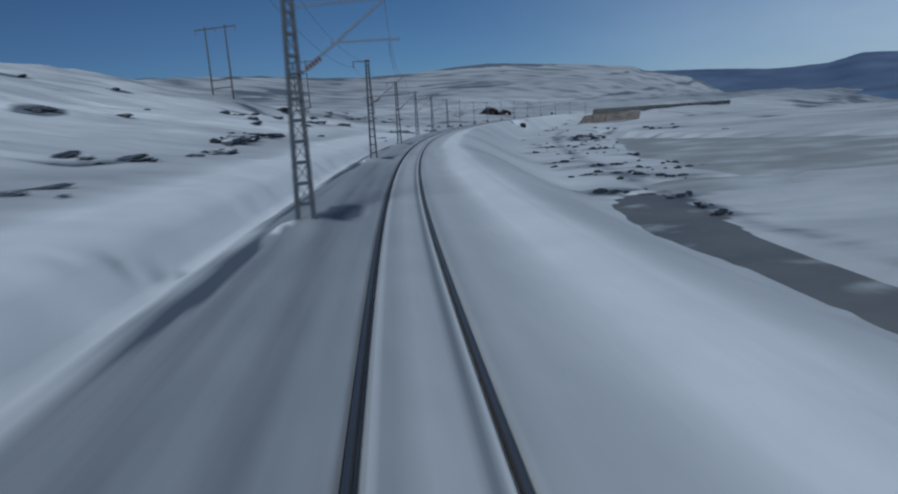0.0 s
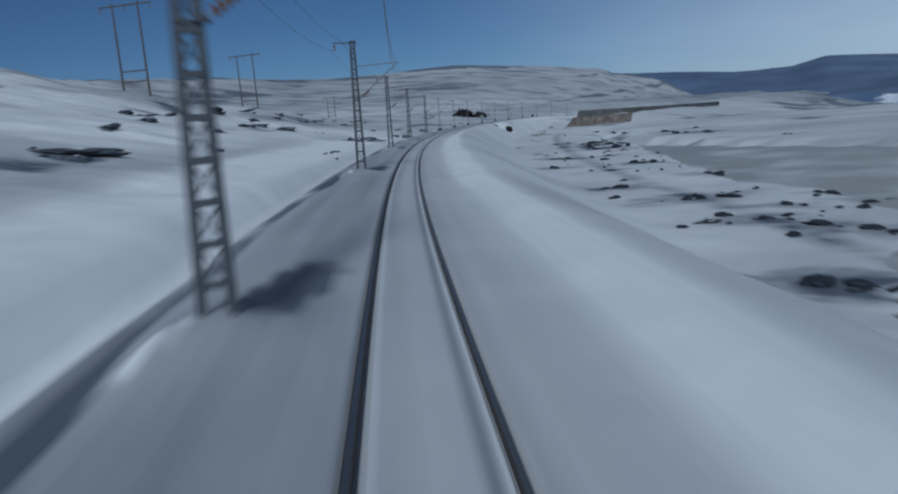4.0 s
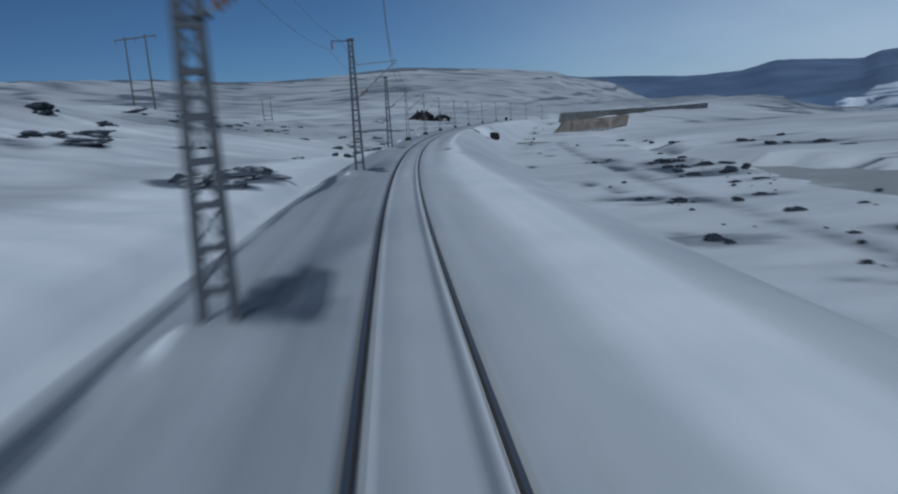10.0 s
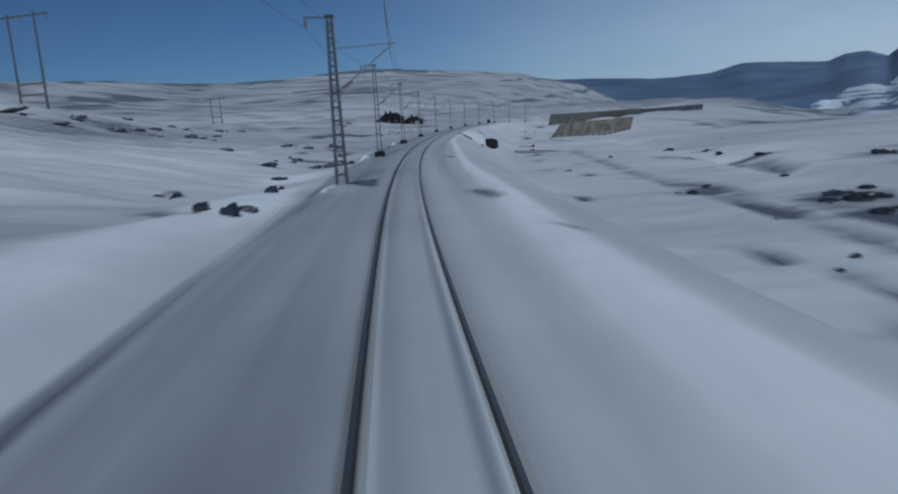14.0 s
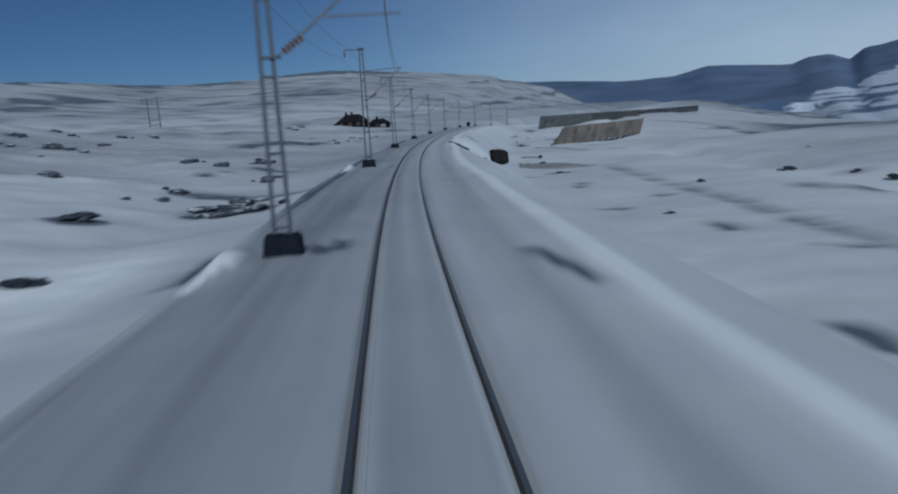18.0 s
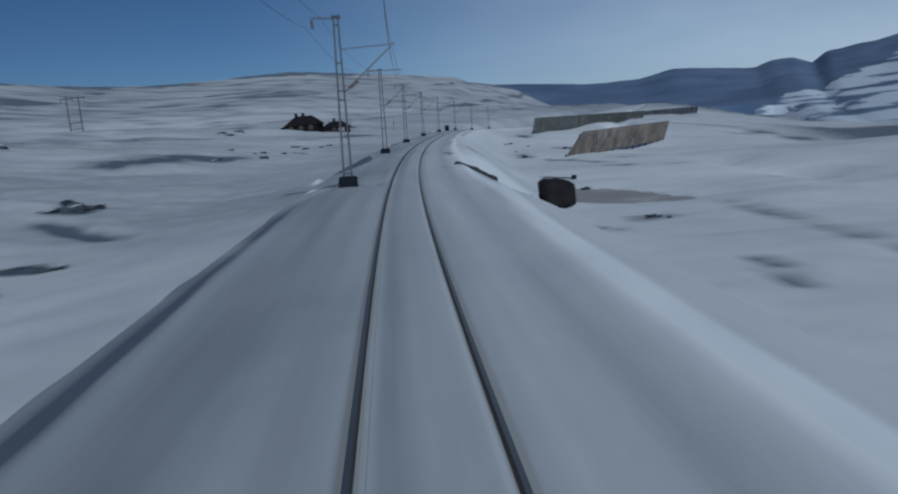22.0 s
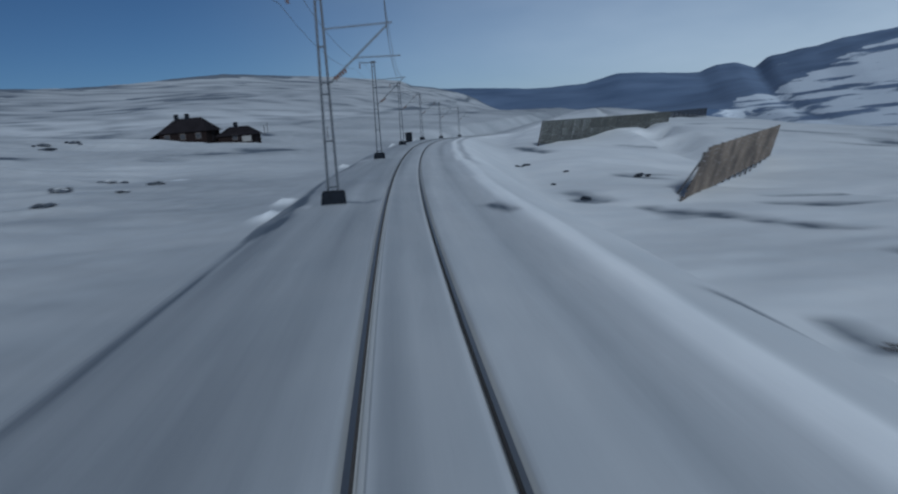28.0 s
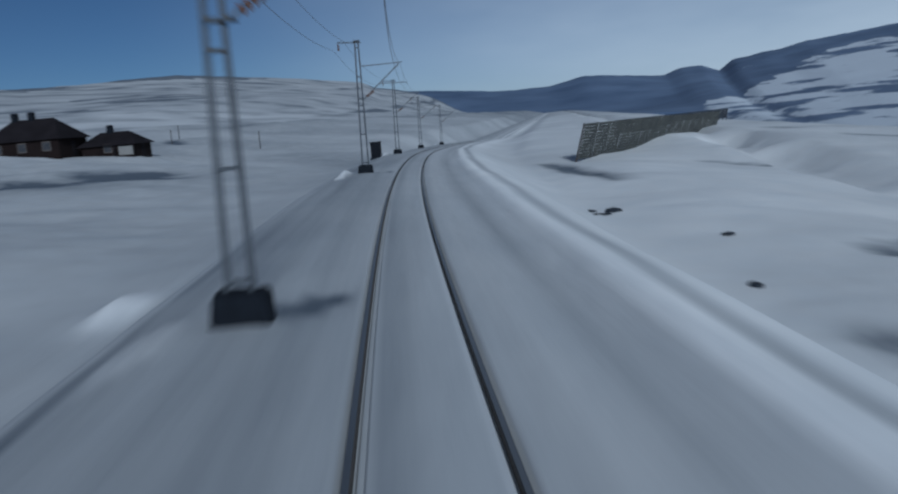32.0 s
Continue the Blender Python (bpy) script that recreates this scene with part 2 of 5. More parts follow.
def dust_with_snow(m, scale, low, high):
    """Thin drifted snow lying in patches on an ice surface."""
    n, l = m.node_tree.nodes, m.node_tree.links
    b = n["Principled BSDF"]
    src = b.inputs["Base Color"].links[0].from_socket
    tc, nz, cut, mix = n.new("ShaderNodeTexCoord"), n.new("ShaderNodeTexNoise"), n.new("ShaderNodeMapRange"), n.new("ShaderNodeMixRGB")
    nz.inputs["Scale"].default_value, nz.inputs["Detail"].default_value = scale, 6
    l.new(tc.outputs["Object"], nz.inputs["Vector"])
    cut.inputs["From Min"].default_value, cut.inputs["From Max"].default_value = low, high
    cut.inputs["To Max"].default_value = 0.75
    l.new(nz.outputs[0], cut.inputs["Value"])
    l.new(cut.outputs[0], mix.inputs["Fac"])
    l.new(src, mix.inputs["Color1"])
    mix.inputs["Color2"].default_value = (0.66, 0.69, 0.71, 1)
    l.new(mix.outputs[0], b.inputs["Base Color"])


dust_with_snow(ICE, 0.09, 0.46, 0.72)
dust_with_snow(RIVER_ICE, 0.2, 0.58, 0.8)
dust_with_snow(POND_ICE, 0.25, 0.62, 0.85)


# ---- small building helpers ----
def part(name, bm, mat, parent=None, label="", smooth=False):
    """Links a bmesh as one mesh object, under a thing or a part if given."""
    me = bpy.data.meshes.new(name)
    bm.to_mesh(me)
    bm.free()
    for mm in (mat if isinstance(mat, (list, tuple)) else [mat]):
        me.materials.append(mm)
    if smooth:
        me.polygons.foreach_set("use_smooth", [True] * len(me.polygons))
    ob = new(name, me)
    if parent:
        ob.parent = parent
    if label:
        ob["label"] = label
    return ob


def empty(name, m, label="", category="", group="", kind=""):
    ob = new(name)
    ob.matrix_world = m
    return tagged(ob, label, category, group, kind)


def box(bm, x0, y0, z0, x1, y1, z1, bevel=0.0):
    r = bmesh.ops.create_cube(bm, size=1, matrix=Matrix.LocRotScale(((x0 + x1) / 2, (y0 + y1) / 2, (z0 + z1) / 2), None, (x1 - x0, y1 - y0, z1 - z0)))
    if bevel:
        es = {e for v in r["verts"] for e in v.link_edges}
        bmesh.ops.bevel(bm, geom=list(es), offset=bevel, segments=1, affect="EDGES")
    return r


def beam(bm, a, b, w, d=None, sides=4, w2=None):
    """A bar from a to b; sides > 4 makes it round."""
    a, b = Vector(a), Vector(b)
    q = (b - a).to_track_quat("Z", "Y")
    d = w if d is None else d
    w2 = w if w2 is None else w2
    n = sides
    rings = []
    for p, f in ((a, 1.0), (b, w2 / w)):
        ring = []
        for i in range(n):
            ang = 2 * math.pi * (i + 0.5) / n
            k = math.sqrt(0.5) if n == 4 else 0.5
            ring.append(bm.verts.new(p + q @ Vector((math.cos(ang) * k * w * f, math.sin(ang) * k * d * f, 0))))
        rings.append(ring)
    for i in range(n):
        bm.faces.new((rings[0][i], rings[0][(i + 1) % n], rings[1][(i + 1) % n], rings[1][i]))
    bm.faces.new(rings[0][::-1])
    bm.faces.new(rings[1])


def smooth01(x):
    x = np.clip(x, 0, 1)
    return x * x * (3 - 2 * x)


_lat = np.random.RandomState(7).rand(256, 256)


def vnoise(x, y, octaves=4):
    """Smooth lattice noise, about -1 to 1."""
    x, y = np.asarray(x, float), np.asarray(y, float)
    out, amp, tot = 0, 1.0, 0
    for o in range(octaves):
        xi, yi = np.floor(x).astype(int), np.floor(y).astype(int)
        fx, fy = smooth01(x - xi), smooth01(y - yi)
        a, b = _lat[xi % 256, yi % 256], _lat[(xi + 1) % 256, yi % 256]
        c, d = _lat[xi % 256, (yi + 1) % 256], _lat[(xi + 1) % 256, (yi + 1) % 256]
        out = out + amp * ((a * (1 - fx) + b * fx) * (1 - fy) + (c * (1 - fx) + d * fx) * fy)
        tot += amp
        amp *= 0.5
        x, y = x * 2.03 + 17.1, y * 2.03 + 5.7
    return out / tot * 2 - 1


# ---- the ground ----
# masts: metres along the line, metres to the right, whether the concrete foot shows
MASTS = [(24.3, -2.98, 0), (65.2, -2.95, 0), (103.2, -2.78, 0), (142.8, -2.83, 0), (179.9, -2.75, 0), (221.5, -2.95, 0), (254.3, -2.86, 1), (290.6, -2.68, 1), (327.1, -2.68, 1),
         (366.0, -2.78, 1), (400.6, -2.65, 1), (437.3, -2.6, 1), (474.5, -2.65, 1), (513, -2.8, 1), (551, -2.9, 1), (589, -2.9, 1)]
# along the line: height of the bank beside the shelf, ground 14 m and 60 m out on the near-hill side,
# foot of the embankment on the lake side (metres out) and the height of the flat below it
STATIONS = [(-60, 1.3, 1.6, 11, 19, -7.0), (60, 1.2, 1.8, 11.5, 19, -7.0), (105, 1.0, 1.8, 11, 19, -6.9), (150, 0.9, 1.8, 10, 19, -6.6),
            (190, 0.6, 1.0, 8, 17, -6.3), (222, 0.1, -0.3, 8.5, 16, -6.2), (252, -1.3, -1.7, 8, 15, -6.0), (300, -1.7, -2.2, 5.5, 14, -5.8),
            (330, -1.0, -1.4, 4, 13, -5.8), (375, -0.55, -0.6, 3.6, 14, -6.2), (440, -0.5, -0.3, 3.0, 13, -5.6), (500, -0.6, -0.3, 3.4, 12, -3.6),
            (560, -0.9, -1.0, 3.6, 12, -3.0), (640, -0.5, 0.2, 5, 14, -2.8)]
HILL_EL = [(-80, 5.5), (-24, 5.0), (-14.7, 4.6), (-9, 4.3), (-4, 3.75), (-0.3, 3.6), (3, 3.65), (5.2, 3.8), (8, 3.85), (14.5, 3.2), (18.7, 2.62), (19.4, 2.25), (20.4, 2.08), (23.3, 1.5), (24.4, 0.7), (25.5, -0.5), (40, -1.0)]
CANT = 0.09        # the line leans into its bend: the outer rail lies higher
RIVER_Z, LAKE_Z, POND_Z = -7.15, -7.05, -6.35


# hollows and low scarps where the wind has bared the ground, and painted shade marks: from, to (along, out), half width
SCARPS_LAKE = [(229.6, 43.9, 223.4, 50.3, 0.9), (223.4, 50.3, 231, 60, 0.7), (308.3, 35, 289.2, 44.6, 1.6), (256.3, 66.8, 251.1, 70.9, 1.2), (149.3, 18.7, 145.6, 20.3, 0.5), (187.1, 19, 182.4, 19.4, 0.4), (270.2, 62.2, 255.8, 62.8, 1.0), (324, 95.6, 292, 98, 2.0), (443, 33, 440.4, 38.6, 0.7), (534.5, 64.7, 529.9, 74.6, 1.3), (511.6, 69.6, 508, 75.6, 1.3), (464.3, 23.7, 465.2, 28.3, 0.7), (560, 54, 553, 60, 1.2), (538.7, 56.8, 533.8, 67.6, 1.3), (520, 33.1, 513.3, 39.7, 0.8), (462.6, 22.6, 460.2, 25.9, 0.8), (439, 19.6, 421.6, 26.3, 0.8), (411.7, 26.2, 405, 29.7, 0.8), (406.1, 34, 401.9, 37.5, 0.6),
    (438.3, 30.3, 433.7, 32.9, 0.6), (399.6, 3.1, 396.3, 3.6, 0.25), (384, 5.6, 379.5, 7.2, 0.35), (400.1, 16, 395.5, 15.9, 0.5), (446, 14.8, 442.8, 15.9, 0.6), (367.9, 2.9, 361.3, 3.5, 0.3), (436, 20.1, 427.2, 23.8, 0.7), (427.2, 23.8, 420.8, 28.1, 1),
    (437.5, 30.7, 433.2, 35.4, 0.7), (463.1, 23, 461.1, 26.1, 0.9), (450.2, 15.1, 443.9, 16.8, 1.1),
    (463.6, 23.1, 460.9, 26.2, 0.8), (434.4, 20.5, 430.3, 20.8, 0.9), (523.6, 14.2, 495.9, 17.7, 1.2)]
# first four: shade by a mast foot, boulder and drift, painted as marks
SCARPS_SLOPE_SHADE = [(338.9, -6.3, 339.4, -7.7, 0.22), (328.9, -3.9, 330.0, -3.6, 0.28), (349.9, 13.5, 346.3, 14.8, 0.3), (216.5, -8.6, 224.6, -13.3, 0.45), (343.0, 4.6, 340.2, 6.6, 0.55), (331, 18.6, 323, 17.4, 0.6), (280, 23.6, 278, 24.8, 0.6), (269.9, 28.9, 253.9, 29, 0.6), (253.9, 29, 229.9, 30.9, 0.5), (249.7, 26, 239.3, 26.6, 0.7), (222.8, 22, 216.1, 21.7, 0.7), (231.4, 19.3, 225.7, 20.2, 0.5), (302, 38, 283, 45, 1.6), (275.3, 27.6, 273.7, 28.1, 0.4), (287.1, 34.1, 286.6, 35.4, 0.7), (525, 75, 489, 91, 2.0), (264.2, 16.1, 261.1, 16.4, 0.5), (344, 5.8, 341.8, 7.3, 0.3), (343.4, 2.6, 340.2, 2.75, 0.11), (378.5, 19.4, 371.5, 25, 0.4), (381, 14.9, 371.5, 16.2, 0.45), (340.5, 7.4, 339.3, 8.4, 0.5), (291.9, 20.8, 288.7, 21.2, 0.6), (303.3, 16.1, 302.3, 17.3, 0.7),
    (311.9, 22.5, 309.3, 23.9, 0.5), (254.4, 3, 249.8, 3.5, 0.17), (297.6, 40.4, 299.7, 45.9, 0.9),
    (274.8, 27.4, 272.2, 28.3, 0.5), (219.6, 3.1, 214.5, 3.8, 0.3), (205.9, 4, 204.8, 4.6, 0.3), (212.1, 19.6, 208.9, 22.3, 2.1),
    (231, 45.1, 227.4, 50.8, 1), (168.8, 21.8, 167.2, 22.6, 0.5)]
# third and fourth: shaded patches before the cabins, painted as marks
SCARPS_HILL_SHADE = [(14.8, -7.4, 19.5, -5.5, 0.16), (54.3, -7.4, 58, -5.6, 0.16), (482.5, -30, 484, -26.5, 2.6), (493.7, -27, 490.7, -21.5, 2.4), (322, -23.1, 325.6, -21.8, 0.6), (333.9, -20.2, 330.7, -16, 0.8), (372.4, -31.7, 382.3, -27.6, 3), (259.6, -7.1, 265.1, -6.6, 0.5),
    (303.1, -18.9, 299.1, -9.4, 1.6), (289.2, -13.5, 294.2, -13.9, 1.4), (382.7, -27, 385.1, -22.5, 1.9), (463, -55.4, 476.5, -55.2, 2.5),
    (489.7, -32.2, 487.2, -26.9, 2), (487.6, -25.4, 496, -23.1, 1.9), (555.7, -51.3, 565.2, -47.3, 1.6), (214, -44.8, 193.6, -29.3, 1.6),
    (86.6, -15.5, 106.3, -20.2, 0.6), (251.8, -71.1, 221.6, -50.3, 2), (220.9, -63.6, 220.9, -57.7, 1.1), (75.6, -15.6, 93.3, -18.4, 0.8),
    (42.7, -19.3, 45.4, -14.4, 0.8)]


# along the line, to the right, size in metres
HILL_ROCKS = [(205, -112, 2.6), (93.1, -42.6, 2.6), (215, -92.7, 2.6), (107.3, -39, 1.6), (136.1, -47.7, 1.2), (45.7, -18.9, 1.4), (45.1, -17.4, 0.8),
    (45.5, -15, 1.7), (29.2, -12.6, 0.7), (26.6, -11, 0.5), (26.7, -12.6, 0.9), (50.9, -13.1, 0.9), (62.9, -15.2, 0.5), (75.5, -16.9, 2.4),
    (91.2, -20.8, 0.8), (212.8, -57.5, 1.9), (126.1, -26.6, 1.8), (215.5, -48, 2.6), (197.4, -26.4, 2.6)]
OUTCROP = [(170, -9.8, 2.5), (173.5, -8.9, 2.6), (177, -8.4, 2.0), (168.5, -8.0, 1.6), (180.5, -9.5, 1.8), (175, -7.0, 1.0),
    (232.1, -27.3, 1.5), (356.1, -66.6, 2.6), (348.2, -52.4, 2.3), (220.6, -39.7, 2.6), (201.1, -26.4, 1.6), (219.3, -7.1, 0.9)]
SLOPE_ROCKS = [(288.8, -14, 1.7), (296.3, -12.8, 1.9), (285.8, -9.4, 1.6), (281.1, -18.6, 2.2), (296.5, -18.9, 1.2), (303, -19.6, 1.6), (294.6, -20.9, 0.8),
    (338.5, -20.4, 2), (321.4, -15.3, 1.3), (501.8, -64.9, 2.2), (394.7, -77.6, 1.8), (385.5, -69.4, 1.7), (346.6, -51.1, 1.8), (347.1, -49.3, 1.3),
    (345.1, -46.4, 1.3), (365.4, -53.3, 1.8), (339.2, -49.2, 1), (302.5, -29.8, 1.6), (351.7, -60.3, 1.6), (351.7, -62.1, 1.3), (366.9, -68.3, 2.2),
    (397.2, -65.5, 2.2)]
FIELD_ROCKS = [(414, -19.5, 1.0), (425.2, -23.5, 1.5), (430, -18.8, 1.1), (424, -18.9, 0.9), (439, -26, 1.2), (440, -25, 0.9), (333.5, -24.4, 2.2), (337.5, -21.8, 1.2), (316.2, -15.2, 1.7), (335.8, -28.8, 2.1), (407, -63.2, 2.2), (495.3, -60.5, 1.8), (383.3, -24, 0.7),
    (405, -28.6, 1.2), (396.5, -22.8, 0.7), (398.5, -22.1, 1.1), (385.9, -19, 1.2), (398.4, -19.3, 0.8), (400.3, -17.5, 1), (506.5, -62.2, 1.8)]
FELL_ROCKS = [(264.9, -14.4, 1.1), (81.2, -16.7, 2.4), (79, -17.5, 1.6), (65, -14.8, 1.8), (210, -60.7, 3.2), (174.3, -41.3, 2.6), (221.7, -56.5, 2.5), (149, -23.7, 1.6),
    (346, -90, 4), (118, -15.2, 1.2), (103.5, -20.3, 2.6), (101, -19, 1.8), (260, -61.8, 3.5), (258, -60, 2.5), (216, -39.7, 2.4),
    (239, -43.5, 3.5), (236, -42, 2.5), (227.5, -28.1, 1.6), (184, -10.8, 1.0), (240.4, -16.9, 1.6), (265, -13.6, 0.8), (350, -69, 3), (341.5, -76.6, 3),
    (354, -79.5, 2.5), (359, -81, 2.2), (381, -82, 2.2), (262, -52.6, 2.6)]


SHORE_ROCKS = [(106.5, 43.6, 1.9), (67.8, 25.9, 1.6), (73.4, 26.1, 1.4), (117, 46.1, 1.1), (129.2, 26.5, 3.2), (154.3, 36.9, 2.4), (144.2, 22.7, 1.9), (135.4, 20.2, 1.2), (112.7, 26.3, 2), (112.2, 20, 0.9),
    (118.9, 30.9, 1.5), (132.4, 33.5, 0.8), (105.9, 25.5, 1), (125.1, 37.7, 1.3), (123, 35.3, 0.6), (132.9, 45.2, 1.4), (115.7, 35.6, 1.2),
    (120.8, 40.4, 2.5), (105.8, 30.9, 1.2), (103.7, 33.1, 1.8), (118.2, 43.8, 1.9), (118.7, 46.6, 1), (92.1, 20.3, 2.3), (91, 21.9, 1.3),
    (89.4, 22.8, 0.6), (95, 28.8, 0.5), (82.4, 26.9, 1.5), (179.9, 35.1, 1.7), (226.6, 36.3, 3.2), (223.6, 70.5, 1.6),
    (130.8, 31, 0.7)]
SPIT_ROCKS = [(113.2, 22.2, 1.1), (115.3, 24.2, 1.2), (108.5, 28.7, 1.7), (242.3, 33.2, 2.7), (227, 32, 2), (209.6, 21.8, 1.4),
    (182.2, 19.7, 2.1), (215.6, 33.4, 1.1), (200.9, 28.4, 1), (204.6, 31.8, 1.3), (191.6, 29.2, 1.2), (181.1, 28.2, 0.7), (191.6, 34.5, 0.7),
    (181.1, 32, 1.5), (170.3, 26.6, 1.3), (154.8, 25.2, 1), (266.8, 64, 2.1), (249.6, 61.4, 1.3),
    (283.4, 56.4, 2.6), (234.4, 38.8, 1.1), (217, 36.7, 1.4), (204.5, 24.4, 1.8), (171.9, 23.9, 0.7)]
FLAT_ROCKS = [(266.4, 37.6, 0.8), (247.7, 36.5, 1.0), (234.6, 33.6, 1.2), (234.6, 36, 1.9), (258.2, 25.5, 1.5), (263.9, 28.8, 1.1), (309.7, 44.5, 1.1), (351.2, 18.6, 1.3), (380.6, 18.7, 0.9), (236.7, 31.8, 1.6), (246.5, 33, 1.8), (230.4, 31.6, 1.2), (291, 65.6, 2), (316.9, 44.4, 1.4), (297.5, 46.3, 1.5), (269.8, 57.1, 2.6)]


# drifts whose sunlit faces are brightened by colour: along, out, half length, half width
BRIGHT_FACES = [(223.5, -7.35, 7.0, 0.75), (327.8, -4.05, 0.9, 0.3), (329.0, -4.7, 1.0, 0.35), (404.6, -5.8, 1.2, 0.3), (434.3, -18.2, 1.6, 0.9)]
# small fresh drifts beyond the edge of the shelf
DRIFTS = [(411, -6.1), (404.6, -5.9), (442.4, -6.2), (344.4, -6.3)]


def scarps_and_shade(s, u):
    """0 to 1, where such a hollow or painted shade mark lies."""
    tot = np.zeros(s.shape)
    for s0, u0, s1, u1, w_ in SCARPS_LAKE + SCARPS_SLOPE_SHADE + SCARPS_HILL_SHADE:
        box_ = (np.abs(s - (s0 + s1) / 2) < abs(s1 - s0) / 2 + 12) & (np.abs(u - (u0 + u1) / 2) < abs(u1 - u0) / 2 + 12)
        if not box_.any():
            continue
        a, b = s[box_], u[box_]
        ds, du = s1 - s0, u1 - u0
        f = np.clip(((a - s0) * ds + (b - u0) * du) / (ds * ds + du * du + 1e-6), 0, 1)
        wob = 0.6 * vnoise(a / 3, b / 3, 2) * w_
        dist = np.hypot(a - s0 - f * ds, b - u0 - f * du) + wob
        tot[box_] = np.maximum(tot[box_], np.exp(-(dist / w_) ** 2) * (0.75 + 0.25 * np.sin(f * math.pi)))
    return tot


def river_shape(s, u):
    """1 inside the dark river arm below the embankment, 0 outside."""
    near = np.interp(s, [-80, 31, 37, 45, 56, 66, 76, 82, 86, 90], [19.8, 19.8, 19.6, 19.0, 18.1, 18.6, 19.1, 20.1, 21.2, 23.6])
    far = np.interp(s, [-80, 39, 47, 57, 64, 70, 80, 86, 90, 92], [24.4, 24.4, 24.4, 24.2, 24.4, 25.3, 26.6, 26.6, 24.2, 21])
    return smooth01(np.minimum(u - near, far - u) + 0.35 * vnoise(s / 5, u / 3, 3) + 0.5)


def lake_shape(s, u):
    """The grey lake beyond the rocks, with a tongue that reaches towards the river."""
    near = np.interp(s, [92, 100, 150, 240], [47, 39, 37, 41])
    far = np.interp(s, [92, 152, 188, 250], [125, 86, 68, 44])
    body = np.minimum(np.minimum(u - near, far - u), s - 93)
    tongue = 8 * (1 - np.hypot((s - 92) / 8.5, (u - 34.5) / 8.5))
    return smooth01((np.maximum(body, tongue) + 2.2 * vnoise(s / 14, u / 10, 3)) / 3 + 0.5)


def pond_shape(s, u):
    near = np.interp(s, [361, 363.5, 365, 368, 373.6, 380, 383.5, 384.5], [26, 22, 18, 15.6, 14.6, 14.8, 15.3, 17])
    far = np.interp(s, [361, 364, 368, 371.5, 377, 381.6, 384.5], [26.4, 25, 24, 22.7, 21, 17.9, 15])
    return smooth01(np.minimum(u - near, far - u) + 0.3 * vnoise(s / 2.5, u / 2.5, 3) + 0.5)


